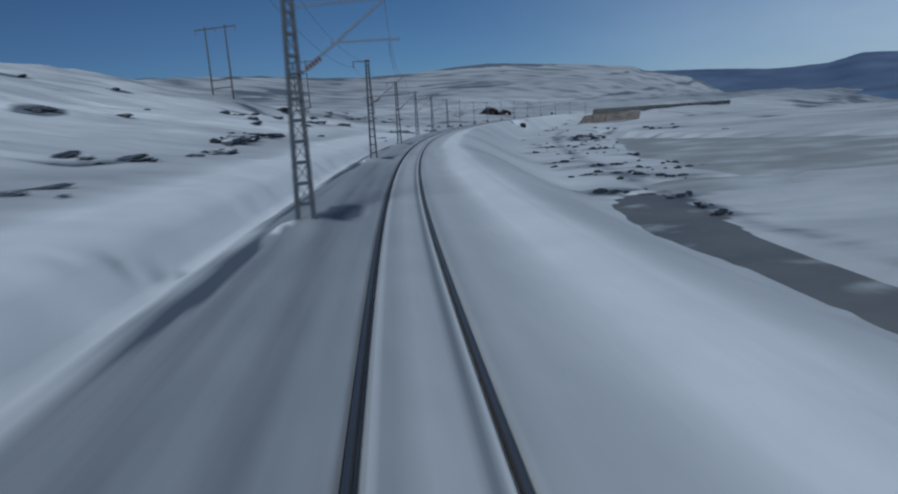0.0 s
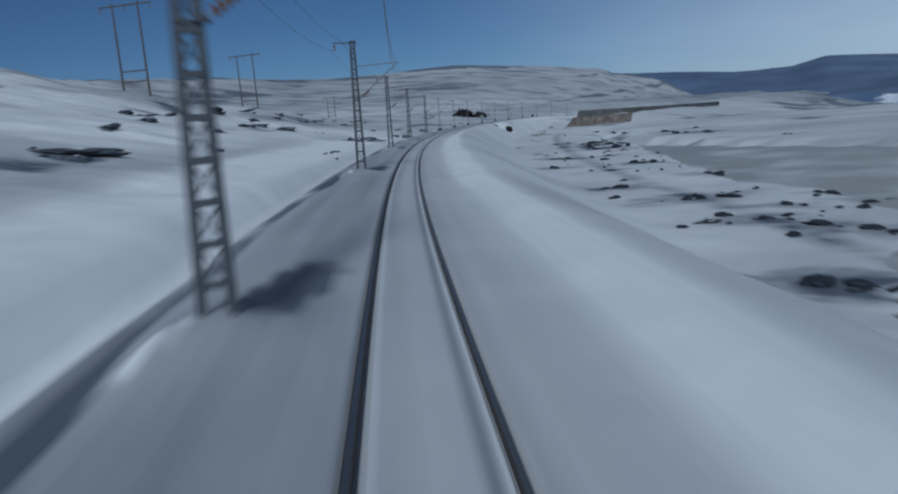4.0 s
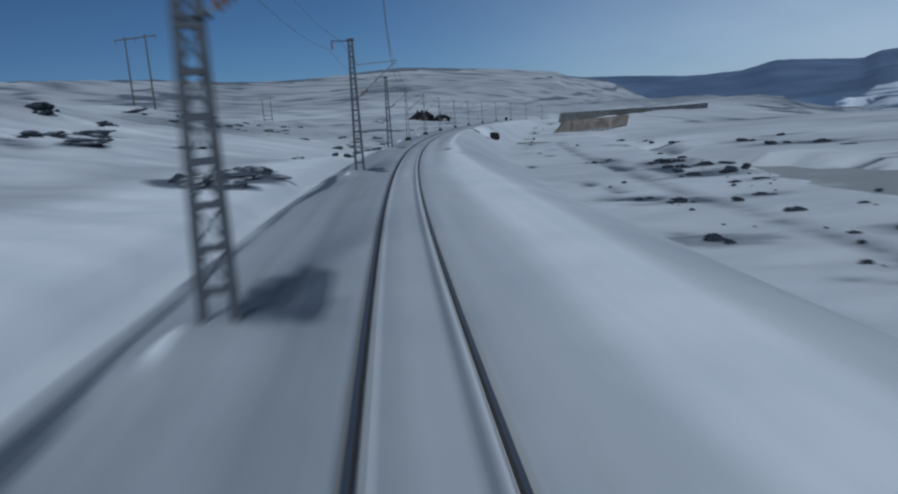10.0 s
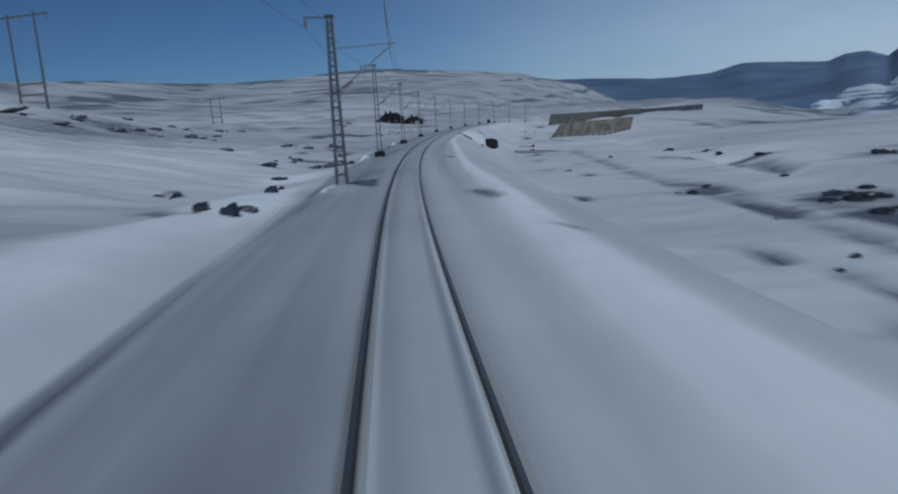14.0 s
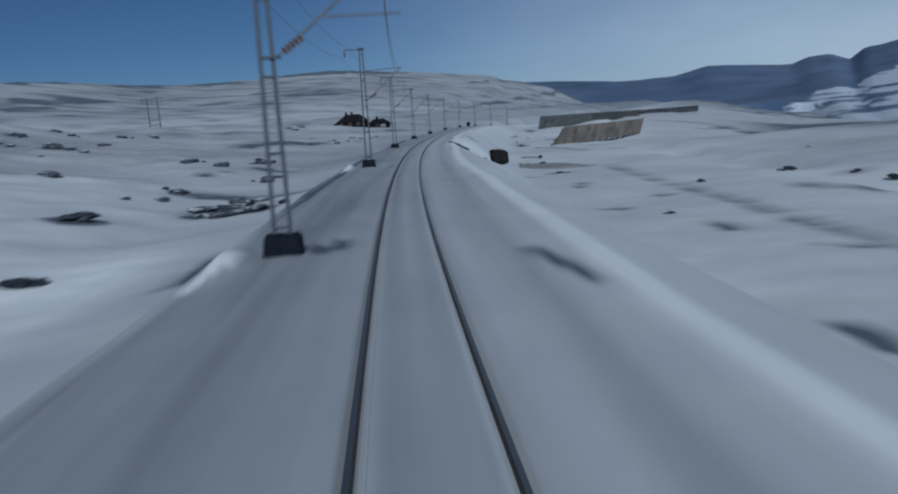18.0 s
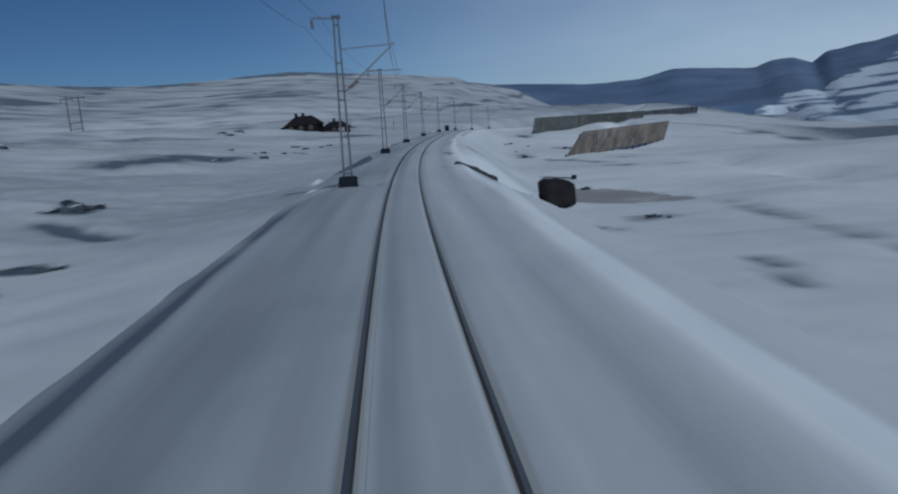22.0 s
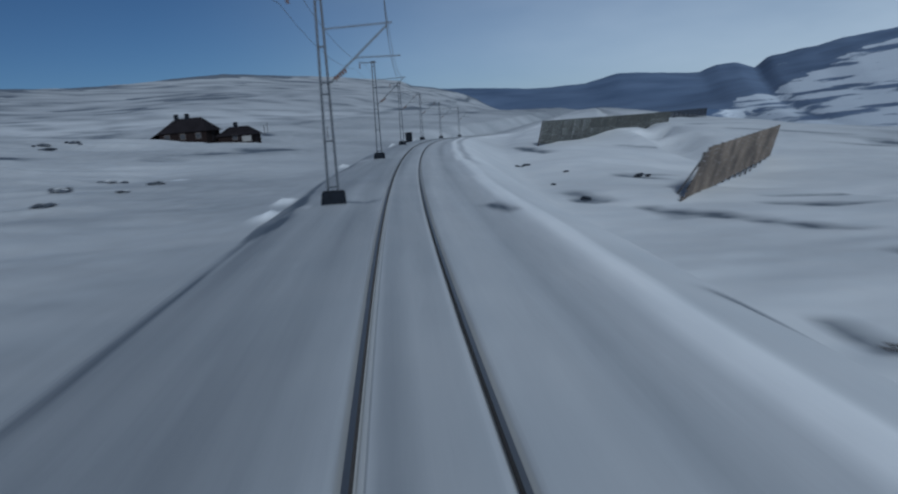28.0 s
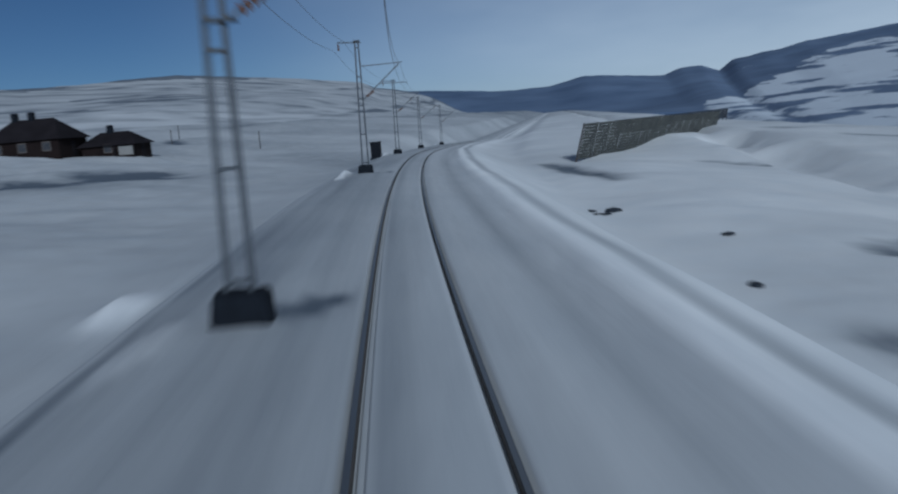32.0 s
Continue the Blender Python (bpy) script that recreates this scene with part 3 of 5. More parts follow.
def height(s, u, x, y):
    """Height of the snow at s, u (arrays), which lies at x, y."""
    col = lambda i: np.interp(s, [r[0] for r in STATIONS], [r[i] for r in STATIONS])
    bank, out14, out60, foot, flat = col(1), col(2), col(3), col(4), col(5)
    wob = vnoise(s / 9, s * 0 + 3.3, 3)
    edge = 4.9 + 0.3 * wob
    # hill side: shelf, steep edge, ditch, bank
    ul = np.maximum(-u, 0)
    cut = smooth01((bank - 0.1) / 0.5)
    low = -0.20 * cut + (1 - cut) * np.minimum(-0.5, bank * 0.75)
    run_b = 1.1 + 2.6 * (1 - cut)
    top = bank * (1 - 0.45 * cut)
    ramp1, ramp2 = smooth01((ul - edge) / 0.6), smooth01((ul - edge - 0.6) / run_b)
    left = -0.03 - 0.09 * smooth01((ul - 1.4) / 2.4) + (low + 0.12) * ramp1 + (top - low) * ramp2 + (bank - top) * smooth01((ul - 5.5) / 3)
    left = left + (out14 - bank) * smooth01((ul - 8) / 6)
    left = left + (out60 - out14) * np.maximum((np.clip(ul, 14, 60) - 14) / 46, 0) ** 1.1
    left = left + 3.5 * np.exp(-((s - 275) / 45) ** 2 - ((u + 150) / 45) ** 2) + 3 * np.exp(-((s - 253) / 22) ** 2 - ((u + 80) / 18) ** 2) + 2.6 * np.exp(-((s - 370) / 25) ** 2 - ((u + 100) / 22) ** 2)
    left = left + 0.32 * 260 * (1 - np.exp(-np.maximum(ul - 60, 0) / 260)) * np.interp(s, [0, 300, 450, 640], [1, 0.9, 0.3, 0.2])
    # lake side: shelf, low berm, long slope, flat
    ur = np.maximum(u, 0)
    e2 = 3.85 + 0.3 * vnoise(s / 14, s * 0 + 8.8, 3)
    bermh = 0.17 + 0.08 * vnoise(s / 20, s * 0 + 1.7, 2)
    steep = np.exp(-((s - 342) / 16) ** 2)
    slope = np.clip((ur - e2 - 0.4 + 0.6 * steep) / (foot - e2 - 0.4 + 0.6 * steep), 0, 1)
    bermh = bermh * (1 - 0.8 * steep)
    right = -0.03 + bermh * np.exp(-((ur - e2) / 0.62) ** 2) + (flat + 0.03) * ((1 - steep) * (0.35 * slope + 0.65 * smooth01(slope)) + steep * (1 - (1 - slope) ** 1.1))
    right = right + 0.06 * smooth01((ur - 2.75 - 0.12 * vnoise(s / 7, s * 0 + 4.4, 2)) / 0.12) * (1 - smooth01((ur - 3.1) / 0.5)) * np.interp(s, [225, 260, 340, 350], [0, 1, 1, 0])
    right = right + 0.4 * np.exp(-((s - 342) / 3.5) ** 2 - ((u - 9.8) / 1.8) ** 2)
    right = right - 3.0 * smooth01((ur - 18) / 26) * np.exp(-((s - 482) / 42) ** 2)
    z = np.where(u < 0, left, right) + fall(s) * (1 - smooth01((np.abs(u) - 6) / 9))
    z = z - CANT * u * (1 - smooth01((np.abs(u) - 2.6) / 3.2))
    d = np.abs(u)
    rough = smooth01((d - 5.2) / 10)
    hum = vnoise(x / 10, y / 10, 4) * 0.5 + vnoise(x / 33, y / 33 + 9, 3) * 1.2 * smooth01((d - 9) / 30)
    ridges = (1 - np.abs(vnoise(x / 24 + 4, y / 12, 4))) ** 3 * 0.55 * smooth01((ul - 9) / 20)
    z = z + rough * np.where(u < 0, hum * 1.2 + ridges, hum * 0.75)
    z = z + 0.05 * vnoise(x / 2.3, y / 2.3, 3) * smooth01((d - 4.6) / 3)
    for ms, mu, foot_ in MASTS:
        near = np.abs(s - ms) < 6
        if near.any():
            ds, du = s - ms, u - mu
            z = z + np.where(near, (0.06 if foot_ else 0.22) * np.exp(-(ds / 1.6) ** 2 - (du / 0.9) ** 2) - 0.2 * np.exp(-((ds - 2.2) / 1.3) ** 2 - ((du - 1.0) / 0.5) ** 2)
                             + ((0.1 if 320 < ms < 450 else 0.40) if foot_ else 0.16) * np.exp(-((ds + (0.6 if foot_ else 1.4)) / 1.5) ** 2 - ((du + (1.25 if foot_ else 0.62)) / 0.4) ** 2), 0)
    for a, c in DRIFTS:
        z = z + 0.32 * np.exp(-((s - a) / 1.3) ** 2 - ((u - c) / 0.4) ** 2)
    z = z - 0.22 * scarps_and_shade(s, u) * smooth01((np.abs(u) - 3) / 8)
    z = z - (8 * smooth01((u - 45) / 90) + 16 * smooth01((u - 130) / 120)) * smooth01((s - 420) / 70)
    # frozen water
    for shape, level in ((river_shape(s, u), RIVER_Z), (lake_shape(s, u), LAKE_Z), (pond_shape(s, u), POND_Z)):
        f = shape * (u > 8)
        z = z * (1 - f) + (level - 0.35) * f
    # far hills
    dx, dy = x - 15, y - 180
    dist = np.hypot(dx, dy)
    az = np.degrees(np.arctan2(dx, dy))
    el = np.interp(az, [a for a, b in HILL_EL], [b for a, b in HILL_EL])
    crest = 2000 * np.tan(np.radians(el)) + 3
    ramp = np.clip((dist - 500) / 1500, 0, 1) ** 2.0
    hill = crest * (0.16 * smooth01((dist - 330) / 600) + 0.84 * ramp)
    hill = hill + ramp * (1 - ramp ** 6) * (vnoise(x / 330, y / 330, 3) * 6 + vnoise(x / 120, y / 120, 2) * 1.5) * smooth01((el + 1) / 3)
    hill = hill - np.maximum(dist - 2050, 0) * 0.03
    w = smooth01((dist - 320) / 400) * smooth01((d - 60) / 250)
    return z * (1 - w) + np.where(el > -0.4, hill, np.interp(az, [29, 36], [-12, -38])) * w


def build_ground():
    fine = [0, 0.35, 0.42, 0.47, 0.52, 0.57, 0.595, 0.605, 0.63, 0.66, 0.685, 0.71, 0.715, 0.79, 0.795, 0.83, 0.86, 0.95, 1.3, 1.7, 2.1, 2.5, 2.9, 3.15, 3.4, 3.65, 3.9, 4.1, 4.25, 4.4, 4.55, 4.7, 4.85, 5.05, 5.25, 5.5, 5.8, 6.3, 6.9, 7.5, 8.2, 9]
    far = [9 * 1.075 ** i for i in range(1, 79)]
    us = [-a for a in reversed(fine + far)] + fine[1:] + [a for a in far if a < 520]
    us = np.array([a for a in us])
    ss = np.concatenate([np.arange(-60, 0, 2.5), np.arange(0, 460, 0.5), np.arange(460, 540, 1.0), np.arange(540, 700, 4.0), 700 * 1.035 ** np.arange(0, 22), np.arange(1480, 2200, 24.0), 2240 * 1.06 ** np.arange(0, 12)])
    S, U0 = np.meshgrid(ss, us, indexing="ij")
    U = np.where(np.abs(U0) > 9, U0 * (1 + np.maximum(0, S - 700) / 450), U0)
    X, Y = place(S, U)
    Z = height(S, U, X, Y)
    # groove cleared by the wheels beside each rail
    au = np.abs(U)
    near = (S < 700)
    Z = np.where(near & (au > 0.68) & (au < 0.835), -0.16 - CANT * U + fall(S), Z)
    Z = np.where(near & (au <= 0.68), -0.035 + 0.02 * vnoise(S / 6, U * 2, 3) - CANT * U + fall(S), Z)
    # trench worn by the flanges inside the outer rail
    Z = np.where(near & (U < 0) & (au > 0.60) & (au <= 0.68), np.where(S < 205, -0.13, np.where(au < 0.65, -0.10, -0.05)) - CANT * U + fall(S), Z)
    dist = np.hypot(X - 15, Y - 180)
    az_ = np.degrees(np.arctan2(X - 15, Y - 180))
    bare = 0.27 + 0.155 * smooth01((dist - 450) / 500) + 0.06 * vnoise(X / 300, Y / 300, 3)
    # broken ledges of rock across the face of the far hill
    rise = np.degrees(np.arctan2(Z, np.maximum(dist, 1)))
    ledge = vnoise(az_ / 3.6, rise * 3.4 + 3, 3)
    bare = bare + smooth01((dist - 800) / 400) * (-0.14 + 0.62 * ledge)
    # dark rim of rock along the flat tops of the hills
    bare = bare + (0.26 + 0.14 * vnoise(az_ / 3.0, az_ * 0 + 2.2, 3)) * smooth01((dist - 1915) / 40) * (dist < 2200)
    bare = np.where(U < 0, bare, bare + 0.02 * smooth01((U - 18) / 10))
    bare = np.where(np.abs(U) < 14, bare - 0.35 * (1 - smooth01((np.abs(U) - 6) / 8)), bare)
    for rs, ru, size in HILL_ROCKS + FELL_ROCKS + OUTCROP[:6] + SLOPE_ROCKS:
        if size > 1.4:
            near_ = (np.abs(S - rs) < 4 * size) & (np.abs(U - ru) < 4 * size)
            d2 = ((S[near_] - rs) / (2.1 * size)) ** 2 + ((U[near_] - ru) / (1.5 * size)) ** 2
            bare[near_] = np.maximum(bare[near_], 0.62 * np.exp(-d2))
    bell = lambda a, c, w_: np.exp(-((a - c) / w_) ** 2)
    broad = vnoise(X / 21, Y / 21, 4)
    dirt_shade = np.where(U < 0, np.interp(S, [230, 330], [0.34, 0.42]) + 0.30 * broad, np.interp(S, [200, 280, 380, 430], [0.46, 0.38, 0.38, 0.22]) + 0.28 * broad) + 0.25 * bell(U, -13.5, 4.0) * (S < 230)
    dirt_shade = dirt_shade * 0.84 + np.where(U < 0, 0.26 * smooth01((S - 280) / 60) * (1 - smooth01((-U - 60) / 60)), 0.0)
    dirt_shade = dirt_shade + np.where(U > 0, 0.16 * smooth01((U - 38) / 25), 0)
    wx, wy = vnoise(X / 17 + 3, Y / 17, 3), vnoise(X / 17, Y / 17 + 40, 3)
    patches = smooth01((vnoise((0.8 * X + 0.6 * Y) / 24 + 0.9 * wx, (0.8 * Y - 0.6 * X) / 15 + 0.9 * wy, 5) - 0.10) / 0.16)
    dirt_shade = dirt_shade + patches * np.where(U > 0, 0.65 * smooth01((U - 105) / 30), 0.35 * smooth01((-U - 45) / 30)) * smooth01((S - 150) / 60)
    dirt_shade = dirt_shade + 0.14 * smooth01((U - 5) / 3) * smooth01((S - 390) / 40)
    # broad wind-bared bands far out on the flat
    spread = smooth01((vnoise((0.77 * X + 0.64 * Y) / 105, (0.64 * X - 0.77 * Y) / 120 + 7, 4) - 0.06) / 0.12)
    # last term: distance haze put into the snow colour past 600 m
    dirt_shade = dirt_shade + spread * 0.85 * smooth01((U - 75) / 40) * smooth01((S - 230) / 80) + 0.26 * smooth01((dist - 600) / 500)
    shelf = 1 - smooth01((np.abs(U) - 4.2) / 0.5)
    lines = 0.10 * vnoise(S / 14, U * 2.2, 3)
    dirt_shade = dirt_shade * (1 - shelf) + shelf * (np.where(U < 0, np.interp(S, [190, 250], [0.62, 0.67]) + 0.10 * smooth01((-U - 0.8) / 1.0), np.interp(S, [190, 250], [0.48, 0.52]) - 0.10 * smooth01((U - 1.0) / 2.0)) + lines)
    dirt_shade += 0.13 * (U < -0.9) * (U > -4.6) * (1 - smooth01((S - 50) / 20))
    early = 1 - smooth01((S - 195) / 25)
    dirt_shade += (1 - early) * 0.13 * (1 - smooth01((np.abs(U) - 0.55) / 0.05))
    dirt_shade += early * (0.42 * bell(U, 0.50, 0.09) - 0.30 * bell(U, 0.64, 0.045)) - (0.12 + 0.18 * early) * bell(U, -0.55, 0.04) + 0.15 * bell(U, 1.0, 0.12)
    # clean crest of the berm on the lake side, dull strip before it
    crest = 3.95 + 0.3 * vnoise(S / 14, S * 0 + 8.8, 3)
    dirt_shade += -0.8 * bell(U, crest, np.interp(S, [180, 240], [0.9, 0.26])) + np.interp(S, [190, 250], [0.0, 0.26]) * bell(U, 2.5, 0.5)
    dirt_shade += 0.45 * bell(U, crest + 0.75, 0.3) * smooth01((S - 420) / 15)
    cutz = np.interp(S, [-60, 150, 215, 240], [1, 1, 0.4, 0.0])
    dirt_shade -= 1.1 * cutz * bell(U, np.interp(S, [60, 100], [-7.3, -9.2]), np.interp(S, [60, 100], [2.1, 2.4])) * (0.75 + 0.6 * broad)
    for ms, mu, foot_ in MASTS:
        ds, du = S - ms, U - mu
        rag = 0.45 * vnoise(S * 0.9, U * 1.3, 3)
        # shadowed hollow beside the mast, painted into the snow colour
        mast_shade = smooth01((1.0 - np.hypot((ds - 2.9) / 3.0, (du - 0.4 - 0.1 * ds) / 0.85) + rag) / 0.25)
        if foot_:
            mast_shade = smooth01((1.0 - np.hypot((ds - 1.5) / 1.5, (du - 0.6 - 0.25 * ds) / 0.4) + rag) / 0.3)
            dirt_shade = dirt_shade + 0.5 * mast_shade
            bright_drift = smooth01((1.0 - np.hypot((ds + 0.9) / 1.9, (du + 1.25 - 0.1 * ds) / 0.4) + rag) / 0.3) * (0.15 if 320 < ms < 450 else 1.0)
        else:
            bright_drift = smooth01((1.0 - np.hypot((ds + 1.0) / 1.4, (du + 0.5 - 0.1 * ds) / 0.2) + rag) / 0.3)
        dirt_shade = dirt_shade + mast_shade * (0.0 if foot_ else 0.5) - bright_drift * 1.6
    dirt_shade = dirt_shade - 1.5 * bell(S, 223, 7.5) * bell(U, -7.6, 1.0) + 0.5 * bell(S, 229, 5) * bell(U, -6.0, 0.35) - 0.6 * bell(S, 262, 9) * bell(U, -12, 3)
    # mask that paints the sunlit drift faces brighter
    sunlit = np.zeros(S.shape)
    for a, c, la, lc in BRIGHT_FACES:
        rag = 0.6 * vnoise(S * 0.8 + a, U * 1.4, 3)
        sunlit = np.maximum(sunlit, smooth01((1 - np.hypot((S - a) / la, (U - c) / lc) + rag) / 0.45))
    for a, c in DRIFTS:
        dirt_shade = dirt_shade - 1.3 * bell(S, a, 1.4) * bell(U, c, 0.42)
    # rim where the ploughed shelf breaks off, its shade put into the colour, as broad as it is at each place
    rim = 4.55 + 0.3 * vnoise(S / 9, S * 0 + 3.3, 3)
    rim_w = np.interp(S, [15, 22, 34, 55, 62, 68, 110, 172, 182, 200, 232, 262, 270, 315, 342, 348, 364, 376, 393, 396, 403, 408, 440],
                      [0.40, 0.36, 0.34, 0.34, 0.34, 0.34, 0.32, 0.30, 0.34, 0.32, 0.34, 0.3, 0.5, 0.42, 0.3, 0.46, 0.42, 0.12, 0.12, 0.5, 0.42, 0.2, 0.14])
    inner = 0.95 * bell(S, 353, 8) + 0.3 * bell(S, 399, 4) + 0.3 * bell(S, 289, 11)
    for ms, mu, foot_ in MASTS:
        if not foot_:
            inner = inner + 0.6 * bell(S, ms - 6.5, 5.5)
    rim_a = np.interp(S, [190, 204, 228, 234, 242, 250, 264, 272, 316, 324, 330, 341, 345, 364, 370, 440, 452], [1, 0.4, 0.4, 0.8, 0.8, 0.3, 0.5, 1, 0.6, 0.4, 0.12, 0.12, 1, 1, 0.5, 1, 0.3])
    rim_d = smooth01((rim_w + 0.10 + inner * (-U < rim) - np.abs(-U - rim - 0.1)) / 0.25)
    dirt_shade += 0.72 * rim_d * rim_a * np.clip(0.8 + 0.9 * vnoise(S / 6, S * 0 + 6.1, 3) + 0.5 * bell(S, 356, 10) + 0.3 * bell(S, 18, 6) - 0.4 * bell(S, 4, 8), 0.15, 1)
    # shaded face of the first bank, darkened through the colour
    dirt_shade += 0.45 * bell(S, 8, 11) * bell(U, -5.7, 0.8)
    dirt_shade += 0.9 * scarps_and_shade(S, U)
    # darker band along the rim of the pond
    wet = pond_shape(S, U) * (U > 8)
    dirt_shade += 2.4 * wet * (1 - wet)
    # thin, trampled-looking snow round the stones of the shore and the flat
    for rs, ru, size in SHORE_ROCKS + SPIT_ROCKS + FLAT_ROCKS:
        if size > 1.2:
            near_ = (np.abs(S - rs) < 5 * size) & (np.abs(U - ru) < 5 * size)
            rag = 0.5 * vnoise(S[near_] * 0.7, U[near_] * 0.7, 3)
            dirt_shade[near_] += 0.45 * smooth01((1 - np.hypot((S[near_] - rs) / (1.9 * size), (U[near_] - ru) / (2.3 * size)) + rag) / 0.5)
    # soft shade below the cabins, put into the snow colour
    for ms, mu, ls, lu in ((484, -29, 6, 2.5), (468, -32, 5, 2.2), (493, -24, 5, 2.0)):
        dirt_shade += 0.4 * bell(S, ms, ls) * bell(U, mu, lu)
    # sunlit embankment slope by the drain, brightened through the colour
    dirt_shade -= 0.5 * bell(S, 352, 16) * bell(U, 6.5, 3.0)
    dirt_shade = np.clip(dirt_shade, 0, 1.4)
    ni, nj = S.shape
    verts = np.stack([X, Y, Z], -1).reshape(-1, 3)
    idx = np.arange(ni * nj).reshape(ni, nj)
    faces = np.stack([idx[:-1, :-1], idx[:-1, 1:], idx[1:, 1:], idx[1:, :-1]], -1).reshape(-1, 4)
    # seen from above the loop must run anticlockwise
    me = bpy.data.meshes.new("ground")
    me.vertices.add(len(verts))
    me.vertices.foreach_set("co", verts.ravel())
    me.loops.add(len(faces) * 4)
    faces = faces[:, ::-1]
    me.loops.foreach_set("vertex_index", faces.ravel())
    me.polygons.add(len(faces))
    me.polygons.foreach_set("loop_start", np.arange(len(faces)) * 4)
    me.polygons.foreach_set("use_smooth", [True] * len(faces))
    me.update()
    at = me.attributes.new("bare", "FLOAT", "POINT")
    at.data.foreach_set("value", bare.ravel())
    at2 = me.attributes.new("dirt_shade", "FLOAT", "POINT")
    at2.data.foreach_set("value", dirt_shade.ravel())
    at4 = me.attributes.new("bright_drift", "FLOAT", "POINT")
    at4.data.foreach_set("value", sunlit.ravel())
    at3 = me.attributes.new("line", "FLOAT", "POINT")
    at3.data.foreach_set("value", (1 - smooth01((np.abs(U) - 4.5) / 5)).ravel())
    uvl = me.uv_layers.new(name="along")
    uv = np.stack([S, U], -1).reshape(-1, 2)[faces.ravel()]
    uvl.data.foreach_set("uv", uv.ravel())
    me.materials.append(SNOW)
    me.validate()
    return tagged(new("ground", me), "wind-packed blue-white snow over a mountain plateau", "ground", kind="structure")


build_ground()


def ground_z(s, u):
    s1, u1 = np.array([float(s)]), np.array([float(u)])
    x1, y1 = place(s1, u1)
    return float(height(s1, u1, x1, y1)[0])


def water_sheet(name, shape, level, s0, s1, u0, u1, step, label, mat):
    """A flat sheet of ice that fills a hollow of the ground and runs a little under its banks."""
    sv, uv_ = np.arange(s0, s1, step), np.arange(u0, u1, step)
    S, U = np.meshgrid(sv, uv_, indexing="ij")
    keep = shape(S, U) > 0.02
    X, Y = place(S, U)
    bm = bmesh.new()
    vs = {}
    for i in range(len(sv) - 1):
        for j in range(len(uv_) - 1):
            if keep[i:i + 2, j:j + 2].any():
                q = []
                for a, b in ((i, j), (i + 1, j), (i + 1, j + 1), (i, j + 1)):
                    if (a, b) not in vs:
                        vs[a, b] = bm.verts.new((X[a, b], Y[a, b], level))
                    q.append(vs[a, b])
                bm.faces.new(q[::-1])
    bmesh.ops.recalc_face_normals(bm, faces=bm.faces)
    if bm.faces and next(iter(bm.faces)).normal.z < 0:
        bmesh.ops.reverse_faces(bm, faces=bm.faces)
    return tagged(part(name, bm, mat), label, "ice", kind="structure")


water_sheet("water_river", river_shape, RIVER_Z, -70, 100, 14, 32, 1.0, "dark grey river ice below the embankment", RIVER_ICE)
water_sheet("water_lake", lake_shape, LAKE_Z, 78, 262, 22, 130, 2.0, "grey wind-swept lake ice among snow banks", ICE)
water_sheet("water_pond", pond_shape, POND_Z, 350, 392, 10, 30, 1.0, "small grey-brown frozen pond in a hollow", POND_ICE)


def at(s, u, z=None, turn=0.0):
    """Pose at s, u on the snow (or at z), facing along the line; turn in degrees, clockwise from above."""
    x1, y1 = place(s, u)
    return pose(float(x1), float(y1), ground_z(s, u) if z is None else z, 0, 0, -math.degrees(float(heading(s))) - turn)


# ---- far mountains beyond the valley ----
MOUNT_EL = [(-5, 0.5), (8, 1.4), (16, 1.95), (20, 2.0), (27.4, 1.45), (31, 1.45), (33.1, 1.86), (35.5, 1.72), (38.2, 1.47), (39.2, 1.82), (40.4, 1.92), (41.5, 1.52), (42.3, 2.08), (44, 2.32), (44.9, 2.36), (46.5, 2.74), (49.2, 2.95), (51.4, 3.1), (60, 3.6), (75, 3.8)]


